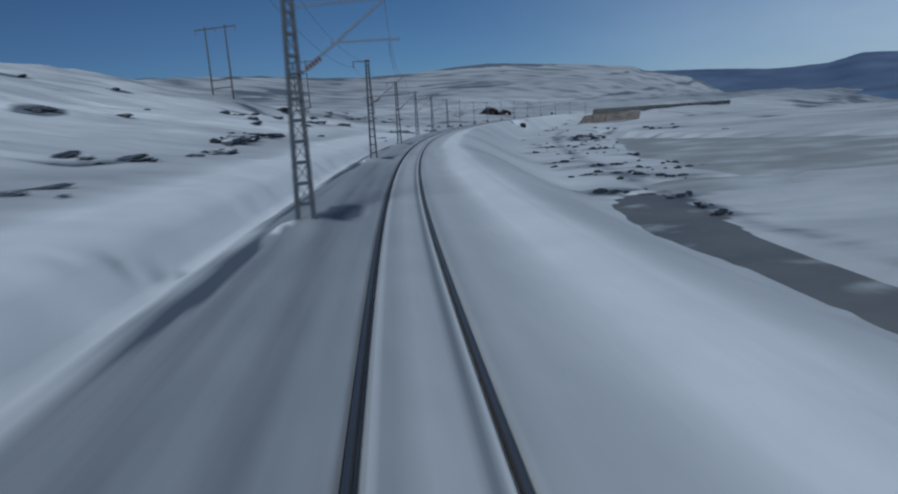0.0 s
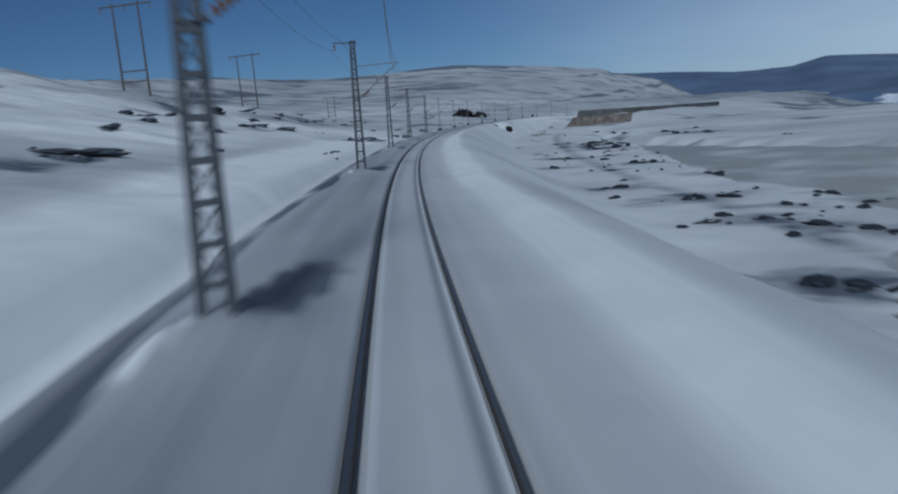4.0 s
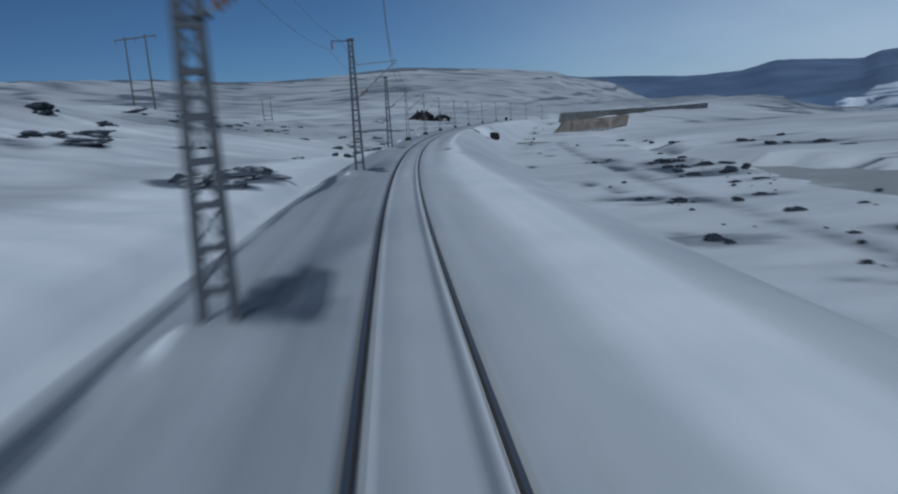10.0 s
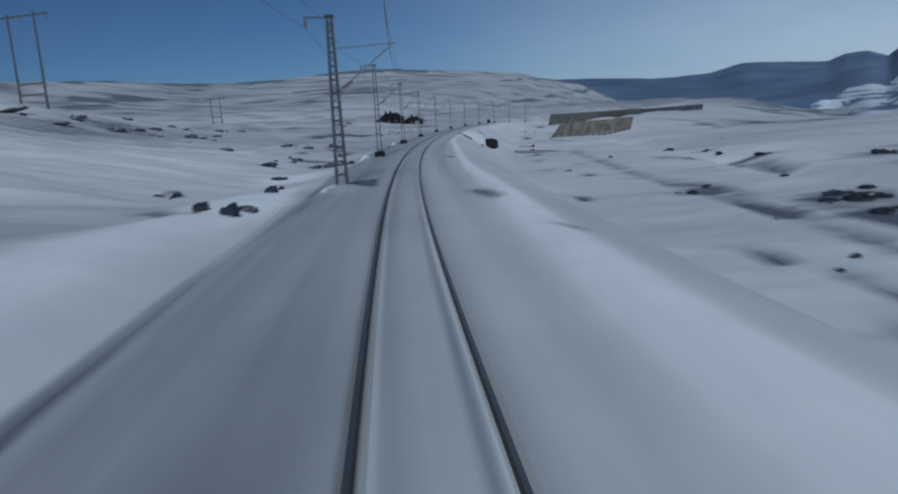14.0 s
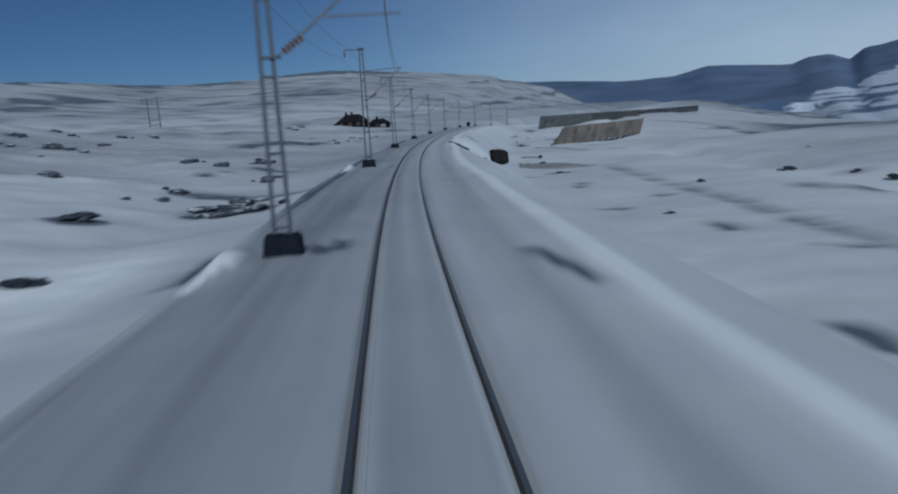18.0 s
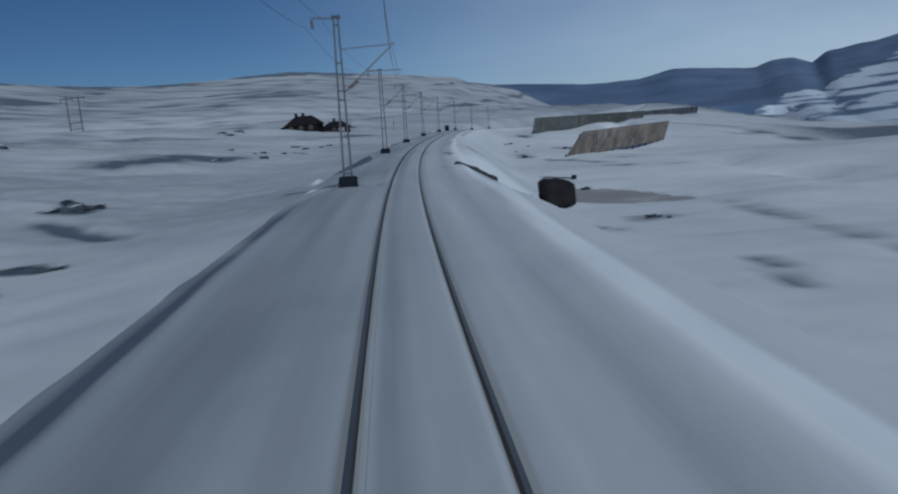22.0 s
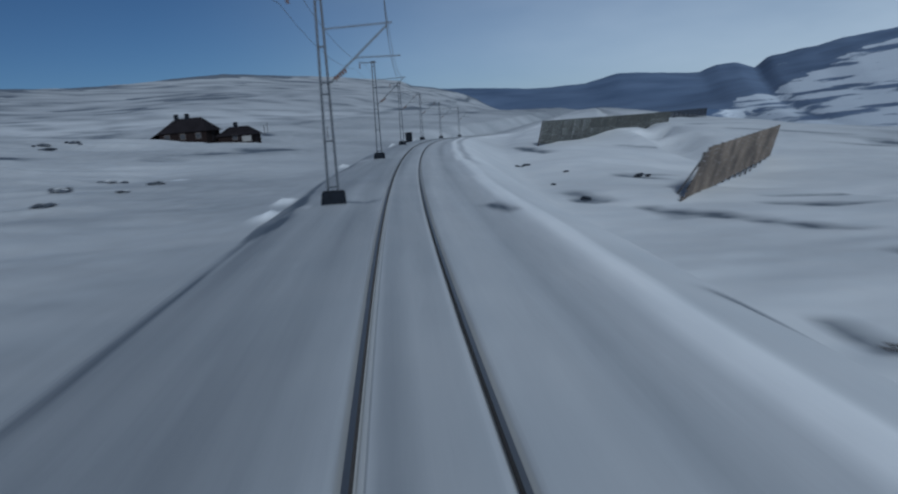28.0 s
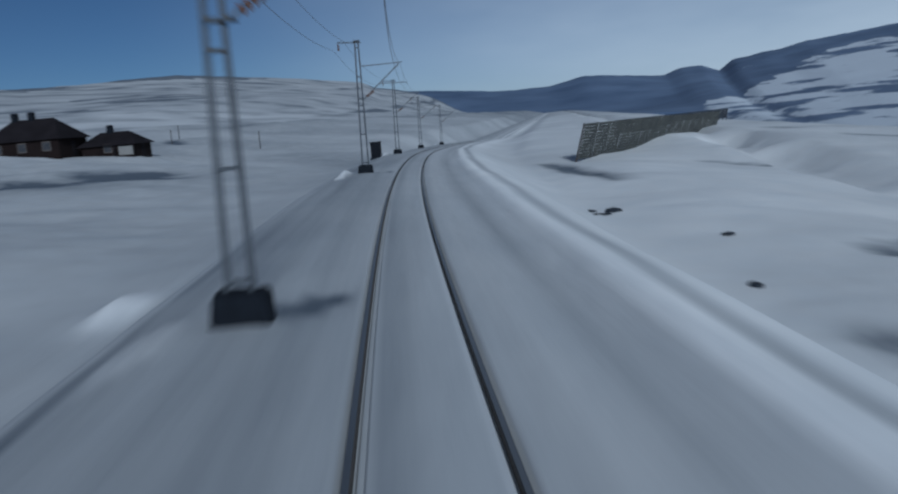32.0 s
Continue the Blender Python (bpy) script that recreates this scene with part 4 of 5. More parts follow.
def build_mountain():
    azs = np.arange(-8, 80, 0.25)
    rs = np.concatenate([np.linspace(480, 2300, 90), np.linspace(2330, 3300, 50), np.linspace(3350, 3900, 6)])
    A, Rr = np.meshgrid(azs, rs, indexing="ij")
    X, Y = 15 + Rr * np.sin(np.radians(A)), 180 + Rr * np.cos(np.radians(A))
    el = np.interp(A, [a for a, b in MOUNT_EL], [b for a, b in MOUNT_EL])
    top = 3250 * np.tan(np.radians(el)) + 3
    f = smooth01((Rr - 2150) / 1050)
    far_z = np.where(Rr < 1500, -60, -16 + (top + 16) * f)
    # long snow slope that climbs from the valley floor to the eastern crags
    reach = np.interp(Rr, [480, 700, 1200, 2000, 3250], [0, 0.13, 0.34, 0.62, 1.0])
    near_z = Rr * np.tan(np.radians(-3.0 + (el + 3.0) * reach)) + 3 * reach
    near = smooth01((A - 35.5) / 5)
    Z = far_z * (1 - near) + near_z * near + vnoise(X / 170, Y / 170, 5) * 9 * np.maximum(f, near * reach * (1 - reach) * 1.5)
    Z = Z - np.maximum(Rr - 3300, 0) * 0.3
    ni, nj = A.shape
    idx = np.arange(ni * nj).reshape(ni, nj)
    faces = np.stack([idx[:-1, :-1], idx[1:, :-1], idx[1:, 1:], idx[:-1, 1:]], -1).reshape(-1, 4)[:, ::-1]
    me = bpy.data.meshes.new("mountain")
    me.from_pydata(np.stack([X, Y, Z], -1).reshape(-1, 3).tolist(), [], faces.tolist())
    me.polygons.foreach_set("use_smooth", [True] * len(me.polygons))
    at_ = me.attributes.new("bare", "FLOAT", "POINT")
    # dark crags along the crest, banded snow slopes below them towards the east
    elv = np.degrees(np.arctan2(Z, Rr))
    crag = np.interp(A, [28, 34, 38, 41, 44, 46.5, 49, 55], [3.2, 2.8, 2.1, 1.6, 1.3, 0.7, 0.4, 0.35])
    depth_ = el - elv + 0.25 * vnoise(A / 1.5, elv * 4, 3)
    snowy = smooth01((depth_ - crag) / 0.25) * smooth01((A - 33) / 5)
    bands = 0.41 + 0.42 * vnoise(A / 3.2, elv * 4.2, 4)
    bare = (0.76 + 0.15 * vnoise(A / 1.6, elv * 5, 4)) * (1 - snowy) + bands * snowy
    bare = np.where(A < 14, 0.4, bare)
    at_.data.foreach_set("value", bare.ravel())
    me.uv_layers.new(name="along")
    me.materials.append(HAZY_WOODED)
    return tagged(new("backdrop_mountain", me), "distant dark rocky mountain ridge streaked with snow", "mountain", kind="structure")


build_mountain()

# ---- rails ----
def build_rail(side):
    ss = np.concatenate([np.arange(-40, 200, 2.0), np.arange(200, 640, 2.0)])
    prof = [(-0.036, -0.165), (-0.036, -0.02), (-0.03, 0.0), (0.03, 0.0), (0.036, -0.02), (0.036, -0.165)]
    bm = bmesh.new()
    prev = None
    for s in ss:
        ring = []
        for du, dz in prof:
            px, py = place(float(s), side * 0.753 + du)
            ring.append(bm.verts.new((float(px), float(py), dz - CANT * (side * 0.753 + du) + float(fall(s)))))
        if prev:
            for i in range(len(prof) - 1):
                f = bm.faces.new((prev[i], ring[i], ring[i + 1], prev[i + 1]))
                f.material_index = 1 if i == 2 else 0
        prev = ring
    bmesh.ops.recalc_face_normals(bm, faces=bm.faces)
    ob = part("rail", bm, [RAIL_SIDE, RAIL_TOP])
    return tagged(ob, "dark steel running rail half sunk in packed snow", "rail", "rails of the track")


build_rail(-1)
build_rail(1)


# ---- contact-line masts ----
def build_mast(m, high=7.75, plinth=True, arm=True):
    """Lattice mast of two tapering channels joined by lacing, with a hinged arm over the track."""
    mast = empty("catenary_mast", m, "tall dark steel lattice mast on a concrete foot beside the track", "mast", "masts along the line")
    steel = LIGHT_STEEL if plinth else STEEL
    lean = math.tan(radians(1.5))
    wide, leg_w = (0.25, 0.09) if not plinth else (0.20, 0.055)

    def at_h(z, side):
        half = wide - (wide - 0.10) * min(max(z, 0) / high, 1)
        return Vector((side * half + lean * z, 0, z))
    for side in (-1, 1):
        bm = bmesh.new()
        beam(bm, at_h(-0.7, side), at_h(high, side), leg_w, 0.15 if not plinth else 0.10, w2=leg_w * 0.85)
        part("leg", bm, steel, mast)
    n = 5 if plinth else 12
    for i in range(n):
        z0 = 0.5 + (high - 0.9) * i / (n - 1)
        tall = 0.03 if plinth else 0.05
        for dy in (-0.07, 0.07):
            bm = bmesh.new()
            a, b = at_h(z0, -1), at_h(z0, 1)
            box(bm, a.x, dy - 0.008, z0 - tall, b.x, dy + 0.008, z0 + tall)
            part("batten_plate", bm, steel, mast)
    if not plinth:
        for i in range(n - 1):
            z0, z1 = 0.5 + (high - 0.9) * i / (n - 1), 0.5 + (high - 0.9) * (i + 1) / (n - 1)
            for sd in (-1, 1):
                bm = bmesh.new()
                a, b = at_h(z0, sd), at_h(z1, -sd)
                a.y = b.y = 0.05 * sd
                beam(bm, a, b, 0.075, 0.02)
                part("lacing_bar", bm, steel, mast)
    bm = bmesh.new()
    box(bm, lean * high - 0.2, -0.12, high - 0.05, lean * high + 0.2, 0.12, high + 0.03, 0.01)
    part("cap_plate", bm, steel, mast)
    # feeder bracket on the side away from the track
    bm = bmesh.new()
    tx = lean * high
    beam(bm, (tx + 0.25, 0, high - 0.12), (tx - 1.15, 0, high - 0.02), 0.07)
    part("feeder_bracket", bm, steel, mast)
    bm = bmesh.new()
    for k in range(4):
        bmesh.ops.create_cone(bm, cap_ends=True, segments=10, radius1=0.085, radius2=0.05, depth=0.07, matrix=Matrix.Translation((tx - 1.1, 0, high - 0.15 - 0.1 * k)))
    part("insulator", bm, INSUL, mast, "brown ribbed insulator")
    if arm:
        reach = -m_off(m)
        bm = bmesh.new()
        beam(bm, (0.28, 0, 6.25), (reach + 0.15, 0, 6.3), 0.06, sides=8)
        part("top_tube", bm, GALV, mast)
        bm = bmesh.new()
        beam(bm, (0.36, 0, 4.35), (reach - 0.05, 0, 6.22), 0.07, sides=8)
        part("strut", bm, GALV, mast)
        bm = bmesh.new()
        beam(bm, (1.3, 0, 5.15), (reach + 0.35, 0, 5.1), 0.05, sides=8)
        part("steady_arm", bm, GALV, mast)
        bm = bmesh.new()
        for k in range(5):
            c = Vector((0.55, 0, 4.48)) + Vector((0.95, 0, 0.6)).normalized() * 0.11 * k
            bmesh.ops.create_cone(bm, cap_ends=True, segments=10, radius1=0.10, radius2=0.06, depth=0.08, matrix=Matrix.Translation(c) @ pose(0, 0, 0, 0, 58, 0))
        part("insulator", bm, INSUL, mast, "brown ribbed insulator")
        bm = bmesh.new()
        beam(bm, (0.0, -0.11, 4.35), (0.42, -0.11, 4.35), 0.10, 0.05)
        beam(bm, (0.0, 0.11, 4.35), (0.42, 0.11, 4.35), 0.10, 0.05)
        part("hinge_clamp", bm, steel, mast)
    if plinth:
        bm = bmesh.new()
        box(bm, -0.52, -0.42, -1.2, 0.52, 0.42, 0.36, 0.09)
        bmesh.ops.subdivide_edges(bm, edges=bm.edges[:], cuts=2, use_grid_fill=True)
        for v in bm.verts:
            if v.co.z > -0.2:
                v.co.x *= 0.86
                v.co.y *= 0.86
            v.co += Vector((noise.noise(v.co * 2.1), noise.noise(v.co * 2.1 + Vector((5, 0, 0))), noise.noise(v.co * 2.1 + Vector((0, 5, 0))))) * 0.07
        part("foundation", bm, CONCRETE, mast, "dark concrete foundation block")
    return mast


_offs = {}


def m_off(m):
    return _offs["now"]


for s, u, foot in MASTS:
    _offs["now"] = u
    build_mast(at(s, u, 0.33 + float(fall(s))), plinth=bool(foot))


# ---- wires ----
def wire(name, pts, r, label, category="wire", group="overhead wires"):
    cu = bpy.data.curves.new(name, "CURVE")
    cu.dimensions, cu.bevel_depth, cu.bevel_resolution = "3D", r, 1
    sp = cu.splines.new("POLY")
    sp.points.add(len(pts) - 1)
    for p, c in zip(sp.points, pts):
        p.co = (*c, 1)
    cu.materials.append(WIRE)
    return tagged(new(name, cu), label, category, group)


def line_points(u_of, z_of):
    pts = []
    for a, b in zip(MASTS[:-1], MASTS[1:]):
        for k in range(8):
            f = k / 8
            s = a[0] + (b[0] - a[0]) * f
            x1, y1 = place(s, u_of(f))
            pts.append((float(x1), float(y1), z_of(f) + float(fall(s))))
    return pts


wire("contact_wire", line_points(lambda f: 0.0, lambda f: 5.35), 0.008, "thin taut copper contact wire above the track")
wire("messenger_wire", line_points(lambda f: 0.0, lambda f: 6.6 - 2.0 * f * (1 - f)), 0.008, "sagging carrier wire above the contact wire")
for a, b in zip(MASTS[:-1], MASTS[1:]):
    for k in range(1, 6):
        f = k / 6
        s = a[0] + (b[0] - a[0]) * f
        x1, y1 = place(s, 0.0)
        wire("dropper_wire", [(float(x1), float(y1), 5.35 + float(fall(s))), (float(x1), float(y1), 6.6 - 2.0 * f * (1 - f) + float(fall(s)))], 0.004, "short hanging dropper between the two overhead wires", group="droppers")
wire("feeder_wire", line_points(lambda f: -3.2, lambda f: 8.1 - 2.0 * f * (1 - f)), 0.010, "sagging earth wire along the mast tops")
wire("feeder_wire", line_points(lambda f: -3.85, lambda f: 7.6 - 2.2 * f * (1 - f)), 0.010, "sagging feeder wire on the outer brackets of the masts")


# ---- power line on twin poles ----
def build_h_frame(m, high=21.5, gap=7.2):
    pole = empty("power_pole", m, "tall twin wooden power pole with a cross-arm on the snowy hill", "power pole", "power poles on the hill")
    for sd in (-1, 1):
        bm = bmesh.new()
        beam(bm, (sd * gap / 2, 0, -1.5), (sd * gap / 2, 0, high), 0.62, sides=10, w2=0.42)
        part("pole", bm, WOOD_POLE, pole)
    bm = bmesh.new()
    beam(bm, (-gap * 1.02, 0, high - 0.7), (gap * 1.02, 0, high - 0.7), 0.34, 0.34)
    part("cross_arm", bm, WOOD_POLE, pole)
    for z in (5.2, 2.6):
        bm = bmesh.new()
        beam(bm, (-gap / 2, 0, z), (gap / 2, 0, z), 0.34, 0.34)
        part("tie_beam", bm, WOOD_POLE, pole)
    for k in (-1, 0, 1):
        bm = bmesh.new()
        for j in range(8):
            bmesh.ops.create_cone(bm, cap_ends=True, segments=8, radius1=0.14, radius2=0.09, depth=0.14, matrix=Matrix.Translation((k * gap * 0.98, 0, high - 1.0 - 0.17 * j)))
        part("insulator", bm, INSUL, pole)
    return pole


H_FRAMES = [(252.8, -78.5, 22.0), (369.8, -98.5, 21.5), (612.5, -196.5, 17.0)]
for s, u, tall in H_FRAMES:
    build_h_frame(at(s, u, None, 8), tall)


# ---- snow fences ----
def build_fence(s0, u0, z0, s1, u1, z1, high, lean, bays, label, mat=None, taper=0.0):
    a, b = Vector((*map(float, place(s0, u0)), z0)), Vector((*map(float, place(s1, u1)), z1))
    fence = empty("snow_fence", Matrix.Translation(a), label, "snow fence", "snow fences by the lake")
    run = b - a
    back = Vector((run.y, -run.x, 0)).normalized()
    up = Vector((0, 0, high)) + back * lean
    for i in range(bays + 1):
        p = run * (i / bays)
        bm = bmesh.new()
        full = min(1.0, (i / bays) / taper + 0.12) if taper else 1.0
        beam(bm, p - up * 0.25, p + up * full, 0.2, 0.2)
        part("post", bm, WOOD_POLE, fence)
        if i == 0:
            continue
        bm = bmesh.new()
        beam(bm, p + up * 0.85 * full, p - back * (high * 0.45) - Vector((0, 0, 0.8)), 0.16, 0.16)
        part("brace", bm, WOOD_POLE, fence)
    rows_n = 11
    for i in range(bays):
        for j in range(rows_n):
            f0, f1 = max(i / bays + 0.002, taper * j / rows_n), (i + 1) / bays - 0.002
            if f1 - f0 < 0.01:
                continue
            o = up * ((j + 0.5) / rows_n) + back * 0.14
            bm = bmesh.new()
            r = random.uniform(-0.02, 0.02)
            h2, th = up * (0.46 / rows_n), back * 0.025
            p0, p1 = run * f0 + o + Vector((0, 0, r)), run * f1 + o - Vector((0, 0, r))
            c8 = [bm.verts.new(c) for c in (p0 - h2 - th, p1 - h2 - th, p1 + h2 - th, p0 + h2 - th, p0 - h2 + th, p1 - h2 + th, p1 + h2 + th, p0 + h2 + th)]
            for f in ((0, 1, 2, 3), (5, 4, 7, 6), (4, 0, 3, 7), (1, 5, 6, 2), (3, 2, 6, 7), (4, 5, 1, 0)):
                bm.faces.new([c8[k] for k in f])
            bmesh.ops.recalc_face_normals(bm, faces=bm.faces)
            part("board", bm, mat or BOARD, fence)
    return fence


build_fence(440.6, 23.2, -6.1, 492.5, 50.3, -6.6, 4.5, 1.6, 14, "long leaning snow fence of weathered brown boards", None, 0.09)
build_fence(523.5, 17.9, -3.3, 595, 52, -4.6, 4.3, 1.3, 16, "long snow fence of weathered grey boards", GREY_BOARD)


build_fence(598, 32.5, -3.4, 706, 77, -4.6, 3.0, 0.6, 20, "long low dark snow fence far across the flat", DARK_BOARD)


# ---- cabins ----
def build_cabin(m, wide, deep, wall_h, roof_h, label, chimneys, annex=False, porch=False):
    hut = empty("cabin", m, label, "cabin", "cabins on the hill")
    bm = bmesh.new()
    box(bm, -wide / 2, -deep / 2, -1.5, wide / 2, deep / 2, wall_h)
    part("wall", bm, HUT_WALL, hut)
    bm = bmesh.new()
    e = 0.5
    v = [bm.verts.new(c) for c in ((-wide / 2 - e, -deep / 2 - e, wall_h - 0.2), (wide / 2 + e, -deep / 2 - e, wall_h - 0.2), (wide / 2 + e, deep / 2 + e, wall_h - 0.2), (-wide / 2 - e, deep / 2 + e, wall_h - 0.2),
                                   (-wide * 0.28, 0, wall_h + roof_h), (wide * 0.28, 0, wall_h + roof_h))]
    for f in ((0, 1, 5, 4), (2, 3, 4, 5), (1, 2, 5), (3, 0, 4), (3, 2, 1, 0)):
        bm.faces.new([v[i] for i in f])
    part("roof", bm, HUT_ROOF, hut, "dark hipped roof")
    for cx in chimneys:
        bm = bmesh.new()
        box(bm, cx - 0.35, -0.35, wall_h + roof_h * 0.6, cx + 0.35, 0.35, wall_h + roof_h + 0.9, 0.03)
        part("chimney", bm, CONCRETE, hut)
    bm = bmesh.new()
    box(bm, wide / 2 - 0.02, -0.5, 0.0, wide / 2 + 0.05, 0.5, 2.0, 0.01)
    part("door", bm, HUT_ROOF, hut, "dark plank door")
    if annex:
        bm = bmesh.new()
        box(bm, -wide / 2 - 2.2, -deep * 0.4, -1.5, -wide / 2 + 0.02, deep * 0.4, wall_h * 0.55)
        part("annex_wall", bm, HUT_WALL, hut)
        bm = bmesh.new()
        x0, x1, y1, z0, z1 = -wide / 2 - 2.6, -wide / 2 - 0.01, deep * 0.45, wall_h * 0.52, wall_h * 1.05
        v = [bm.verts.new(c) for c in ((x0, -y1, z0), (x1, -y1, z1), (x1, y1, z1), (x0, y1, z0), (x0, -y1, z0 + 0.14), (x1, -y1, z1 + 0.14), (x1, y1, z1 + 0.14), (x0, y1, z0 + 0.14))]
        for f in ((3, 2, 1, 0), (4, 5, 6, 7), (0, 1, 5, 4), (1, 2, 6, 5), (2, 3, 7, 6), (3, 0, 4, 7)):
            bm.faces.new([v[i] for i in f])
        part("annex_roof", bm, HUT_ROOF, hut, "dark lean-to roof")
    if porch:
        x0, x1, y0 = wide * 0.16, wide / 2 + 0.3, -deep / 2
        bm = bmesh.new()
        box(bm, x0, y0 - 0.9, -0.6, x1, y0 - 0.02, 0.35)
        part("porch_deck", bm, HUT_WALL, hut)
        for px in (x0 + 0.08, x1 - 0.08):
            bm = bmesh.new()
            beam(bm, (px, y0 - 0.8, 0.3), (px, y0 - 0.8, wall_h - 0.2), 0.14)
            part("porch_post", bm, HUT_ROOF, hut)
        bm = bmesh.new()
        box(bm, x0 + 0.3, y0 - 0.05, 0.45, x1 - 0.5, y0 - 0.012, wall_h - 0.35)
        part("porch_panel", bm, PALE, hut, "pale boarded panel in the porch")
    nwin = 1 if porch else max(2, int(wide / 3))
    for i in range(nwin):
        cx = -wide / 2 + wide * (i + 0.5) / nwin
        win = part("window", _window_bm(cx, -deep / 2), TRIM, hut, "pale-framed window")
        bm = bmesh.new()
        box(bm, cx - 0.42, -deep / 2 - 0.02, 1.0, cx + 0.42, -deep / 2 + 0.01, 1.95)
        part("pane", bm, GLASS, win)
    return hut


def _window_bm(cx, y):
    bm = bmesh.new()
    for x0, x1, z0, z1 in ((-0.55, -0.43, 0.88, 2.07), (0.43, 0.55, 0.88, 2.07), (-0.43, 0.43, 0.88, 1.0), (-0.43, 0.43, 1.95, 2.07), (-0.03, 0.03, 1.0, 1.95)):
        box(bm, cx + x0, y - 0.06, z0, cx + x1, y - 0.001, z1)
    return bm


build_cabin(at(529, -51, ground_z(529, -51) - 0.5, 0), 9.5, 7.5, 2.5, 2.6, "dark red-brown wooden cabin with a hipped roof and chimneys", (-2.4, -0.2), annex=True)
build_cabin(at(532, -42, ground_z(532, -42) - 0.4, 0), 7.0, 5.5, 2.0, 1.6, "low dark brown wooden outbuilding beside the cabin", (-0.6,), porch=True)


# ---- rocks ----
def rock_mesh(seed, stretch, mat):
    bm = bmesh.new()
    bmesh.ops.create_icosphere(bm, subdivisions=3, radius=0.5)
    for v in bm.verts:
        n1 = noise.noise(v.co * 1.6 + Vector((seed * 7.3, 0, 0)))
        n2 = noise.noise(v.co * 4.0 + Vector((0, seed * 3.1, 0)))
        n3 = noise.cell(v.co * 2.2 + Vector((seed * 1.7, 2, 5)))
        v.co *= 0.9 + 0.5 * n1 + 0.2 * n2 + 0.18 * n3
        v.co.x, v.co.y, v.co.z = v.co.x * stretch[0], v.co.y * stretch[1], v.co.z * stretch[2]
    me = bpy.data.meshes.new("rock")
    bm.to_mesh(me)
    bm.free()
    me.materials.append(mat)
    return me


SHAPES = [(1.3, 1, 0.6), (1.6, 1.0, 0.5), (1, 1.2, 0.7), (2.0, 0.9, 0.45), (1.2, 1.4, 0.55), (1.0, 0.9, 0.8)]
ROCKS = [rock_mesh(i, st, ROCK) for i, st in enumerate(SHAPES)]
GREY_ROCKS = [rock_mesh(i + 9, st, GREY_ROCK) for i, st in enumerate(SHAPES)]
rng = random.Random(11)


def rock(s, u, size, z=None, grey=False):
    ob = new("rock", rng.choice(GREY_ROCKS if grey else ROCKS))
    zz = ground_z(s, u) if z is None else z
    x1, y1 = place(s, u)
    ob.matrix_world = pose(float(x1), float(y1), zz + size * 0.05, rng.uniform(-8, 8), rng.uniform(-8, 8), rng.uniform(0, 360)) @ Matrix.Diagonal((size, size, size * (0.55 if grey else 0.8), 1))
    return tagged(ob, "flat grey rock outcrop half covered by snow" if grey else "dark bare rock poking out of the snow", "rock", "rocks in the snow")


LATE_ROCKS = [(478.7, 13.3, 1.3), (468.3, 17.3, 0.6), (457.9, 14.4, 0.6), (463, 24.9, 1.4), (446, 15.8, 1.1), (319, 29.3, 1.0), (297, 19.7, 0.8), (322, 39.7, 1.4), (377.7, 15.4, 1.2), (366.6, 59.8, 0.6)]
LOW_ROCKS = [(285.6, -11.2, 1.9), (289.1, -11.9, 1.6), (292.8, -14.9, 2.0), (294.7, -12.9, 1.3), (293.6, -10.9, 1.2)]
BANK_ROCKS = [(124.6, -7.6, 0.6), (127.1, -7.4, 0.5), (129.6, -7.3, 0.7), (120.4, -6.2, 0.45)]
pebbles = []
for group in (HILL_ROCKS, FELL_ROCKS, OUTCROP, SLOPE_ROCKS, FIELD_ROCKS, SHORE_ROCKS, SPIT_ROCKS, FLAT_ROCKS, LATE_ROCKS, BANK_ROCKS, LOW_ROCKS):
    for s, u, size in group:
        broken = u > 5 and size > 1.2
        rock(s, u, size * (0.72 if broken else 1.0), None, u < -5 and not (s > 255 and s < 272))
        if broken:
            for k in range(rng.randint(2, 3)):
                rock(s + rng.uniform(-1, 1) * size * 0.9, u + rng.uniform(-1, 1) * size, size * rng.uniform(0.28, 0.5))
        elif size > 1.4:
            for k in range(rng.randint(1, 2)):
                pebbles.append((s + rng.uniform(-1, 1) * size * 0.9, u + rng.uniform(-1, 1) * size * 0.9, size * rng.uniform(0.2, 0.45)))
# upright dark stones on the bright drift along the shelf
for s, u, size in ((217.0, -7.25, 0.85), (218.6, -7.5, 0.7), (217.9, -8.7, 0.75), (230.2, -7.9, 0.85), (234.0, -8.0, 0.5)):
    stone = rock(s, u, size)
    stone.data = ROCKS[5]
    stone.matrix_world = stone.matrix_world @ Matrix.Diagonal((0.95, 0.95, 1.6, 1))
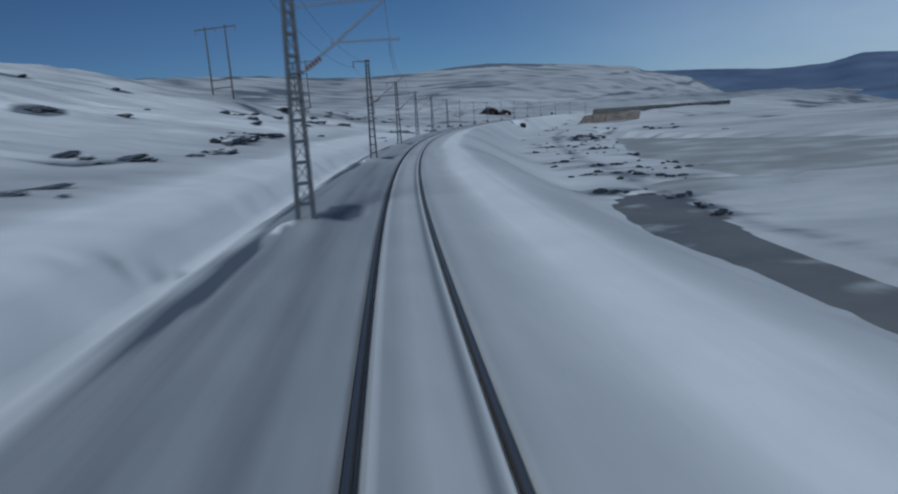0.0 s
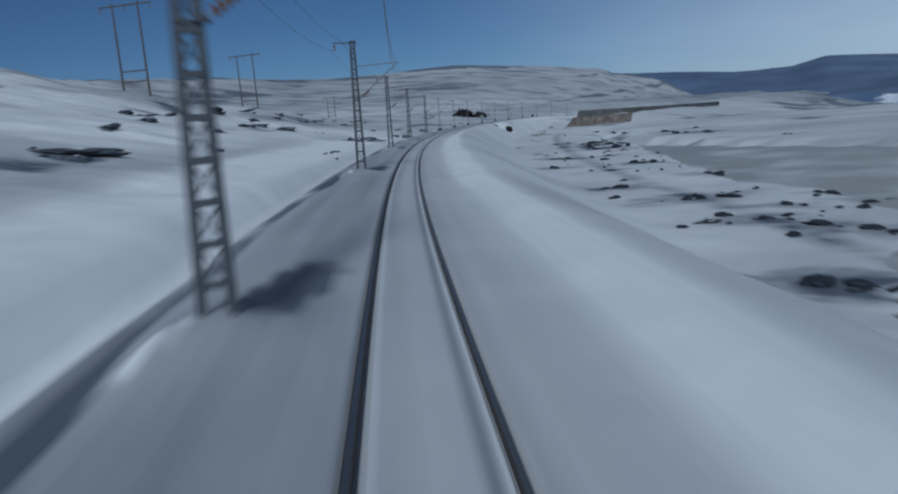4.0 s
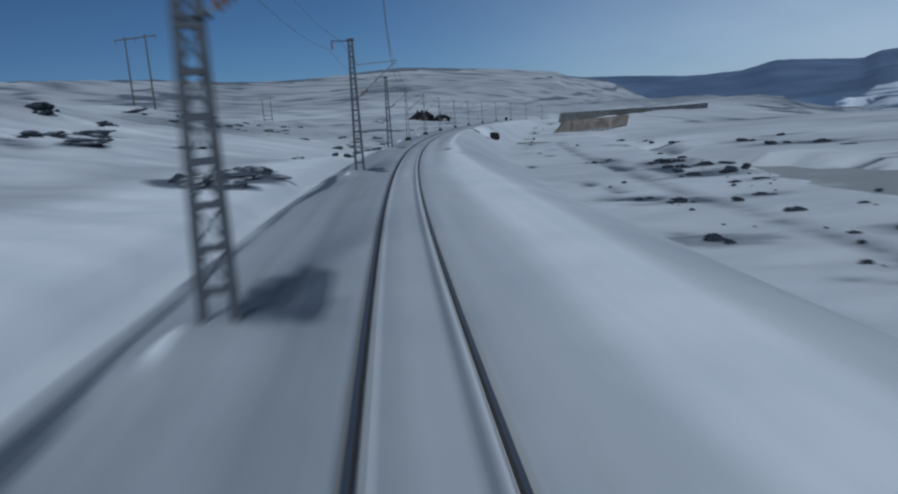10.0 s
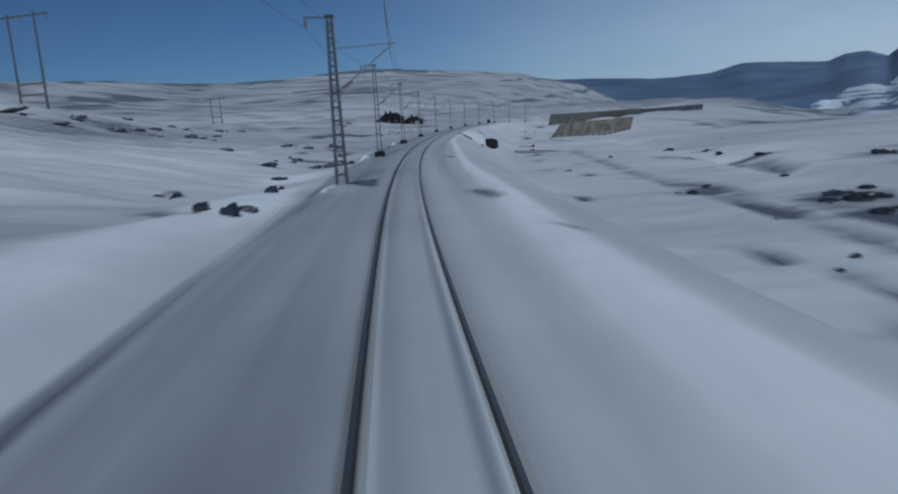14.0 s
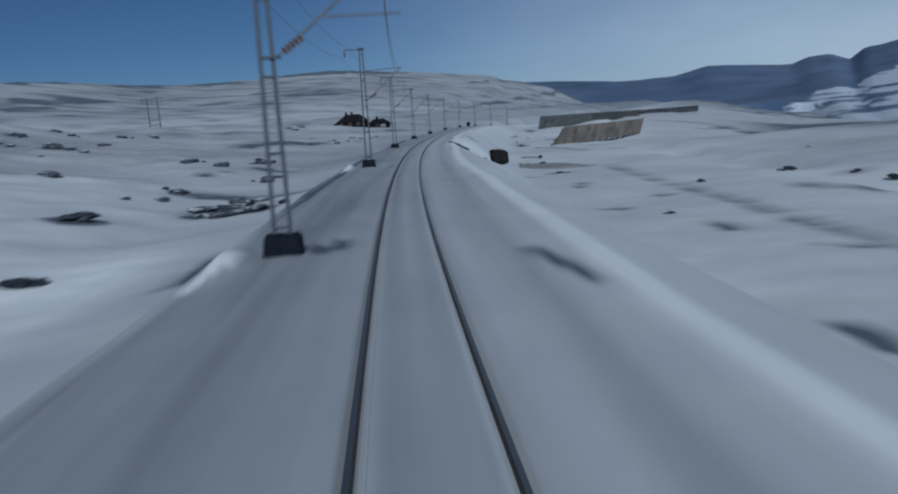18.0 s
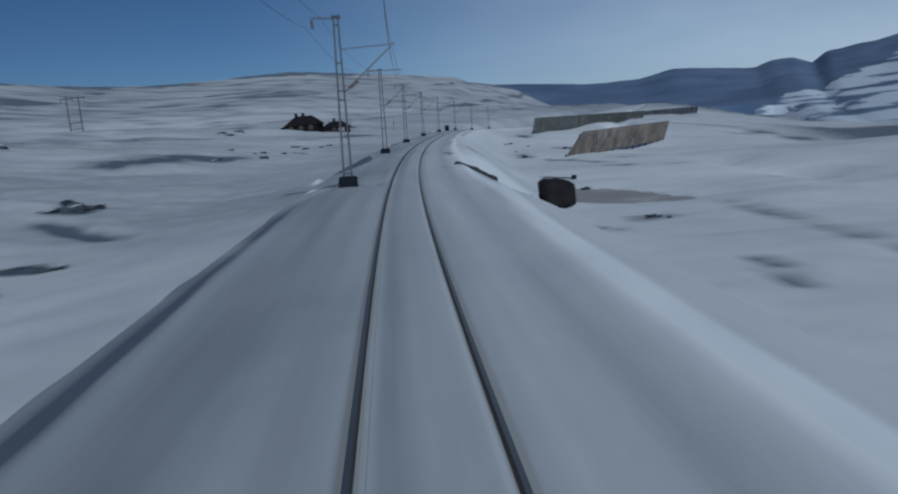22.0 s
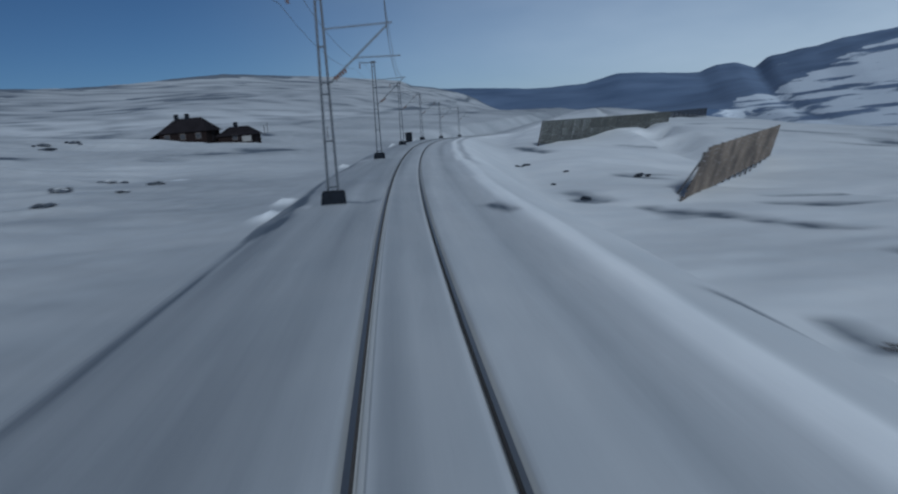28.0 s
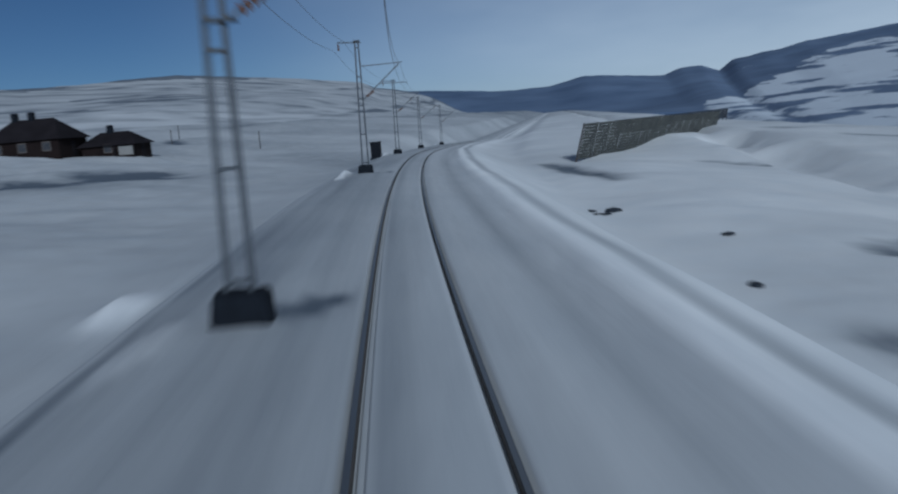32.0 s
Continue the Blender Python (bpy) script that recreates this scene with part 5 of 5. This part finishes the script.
# small stones scattered between, too many to count
for s0, s1, u0, u1, n in ((92, 135, 22, 46, 26), (165, 215, 22, 40, 34), (215, 245, 20, 44, 22)):
    for i in range(n):
        pebbles.append((rng.uniform(s0, s1), rng.uniform(u0, u1), 0.2 + 0.45 * rng.random() ** 2))
bm = bmesh.new()
for i, (s, u, size) in enumerate(pebbles):
    x1, y1 = place(s, u)
    m = pose(float(x1), float(y1), ground_z(s, u) + size * 0.05, 0, 0, rng.uniform(0, 360)) @ Matrix.Diagonal((size * 1.3, size, size * 0.7, 1))
    r = bmesh.ops.create_icosphere(bm, subdivisions=1, radius=0.5, matrix=m)
    for v in r["verts"]:
        v.co += Vector((noise.noise(v.co * 2), noise.noise(v.co * 2 + Vector((9, 0, 0))), noise.noise(v.co * 2 + Vector((0, 9, 0))))) * size * 0.2
tagged(part("small_stones", bm, ROCK), "scattered small dark stones poking out of the snow", "stones", kind="stuff")


# ---- things by the line ----
def build_boulder(s, u, wide, tall):
    bm = bmesh.new()
    bmesh.ops.create_icosphere(bm, subdivisions=4, radius=1)
    for v in bm.verts:
        d = v.co.normalized()
        k = (abs(d.x) ** 4 + abs(d.y) ** 4 + abs(d.z) ** 4) ** -0.25
        k *= 1 + 0.16 * noise.noise(d * 1.3 + Vector((3.3, 1, 0))) + 0.08 * noise.noise(d * 4.0) + 0.03 * noise.noise(d * 11.0)
        p = d * k * 0.5
        v.co = Vector((p.x * wide, p.y * wide * 0.8, (p.z * (1 - 0.22 * p.x) + 0.47 - 0.10 * p.x) * tall))
    ob = part("boulder", bm, BOULDER, smooth=True)
    ob.matrix_world = at(s, u, None, -20)
    return tagged(ob, "large squarish brown-black boulder at the foot of the embankment", "boulder")


build_boulder(342.2, 9.8, 2.35, 1.95)
for s, u, size in ((340.0, 7.7, 0.7), (342.6, 7.9, 0.55), (339.3, 8.2, 0.5)):
    rock(s, u, size)


def build_drain(pts, r):
    """A ribbed pipe laid down the embankment, with a collar where two lengths meet."""
    x0, y0 = place(*pts[0])
    drain = empty("drain_pipe", Matrix.Translation((float(x0), float(y0), ground_z(*pts[0]))), "dark drain pipe half buried in the snowy embankment", "pipe")
    base = drain.matrix_world.translation
    world = []
    for s, u in pts:
        px, py = place(s, u)
        world.append(Vector((float(px), float(py), ground_z(s, u) - r * 0.3)) - base)
    for a, b in zip(world[:-1], world[1:]):
        bm = bmesh.new()
        n, q_ = 48, (b - a).to_track_quat("Z", "Y")
        last = None
        for i in range(n + 1):
            rr = r * (1.0 if i % 4 < 2 else 0.88)
            ring = [bm.verts.new(a.lerp(b, i / n) + q_ @ Vector((rr * math.cos(k * math.pi / 6), rr * math.sin(k * math.pi / 6), 0))) for k in range(12)]
            if last:
                for k in range(12):
                    bm.faces.new((last[k], last[(k + 1) % 12], ring[(k + 1) % 12], ring[k]))
            else:
                bm.faces.new(ring[::-1])
            last = ring
        bm.faces.new(last)
        part("pipe_length", bm, PIPE, drain)
        bm = bmesh.new()
        beam(bm, b - (b - a).normalized() * 0.2, b + (b - a).normalized() * 0.15, 2.25 * r, sides=14)
        part("collar", bm, PIPE, drain)
    return drain


build_drain([(346.2, 3.4), (344.2, 4.5), (343.0, 5.6)], 0.31)


def build_kiosk(m):
    box_ = empty("signal_kiosk", m, "dark steel equipment kiosk standing in snow beside the track", "kiosk")
    bm = bmesh.new()
    box(bm, -0.55, -0.45, 0.15, 0.55, 0.45, 1.75, 0.03)
    part("body", bm, KIOSK, box_)
    bm = bmesh.new()
    box(bm, -0.62, -0.52, 1.75, 0.62, 0.52, 1.85, 0.03)
    part("roof", bm, KIOSK, box_)
    bm = bmesh.new()
    box(bm, -0.45, -0.48, 0.25, 0.45, -0.45, 1.65, 0.01)
    part("door", bm, KIOSK, box_)
    bm = bmesh.new()
    box(bm, -0.65, -0.55, -1.2, 0.65, 0.55, 0.15, 0.04)
    part("foundation", bm, CONCRETE, box_)
    return box_


build_kiosk(at(514, -5.25))


def build_fallen_poles(s, u):
    m = at(s, u, None, -38)
    poles = empty("fallen_marker", m, "pair of thin dark marker poles lying on the snow", "marker pole")
    for dx in (-0.22, 0.22):
        bm = bmesh.new()
        beam(bm, (dx, -2.6, 0.15), (dx * 1.1, 2.6, 0.22), 0.10, sides=8)
        part("pole", bm, WOOD_POLE, poles)
    bm = bmesh.new()
    box(bm, -0.4, -2.75, 0.02, 0.4, -2.6, 0.55, 0.02)
    part("end_plate", bm, KIOSK, poles)
    return poles


build_fallen_poles(393.5, 17.2)


def build_post(s, u, tall):
    ob = part("wooden_post", (lambda bm: (beam(bm, (0, 0, -0.5), (0.06, 0, tall), 0.16, sides=8), bm)[1])(bmesh.new()), WOOD_POLE)
    ob.matrix_world = at(s, u)
    return tagged(ob, "thin dark wooden post in the snow near the cabins", "post", "posts by the cabins")


for s, u, tall in ((563, -47.5, 2.6), (572, -50, 2.6), (560, -31, 3.0)):
    build_post(s, u, tall)
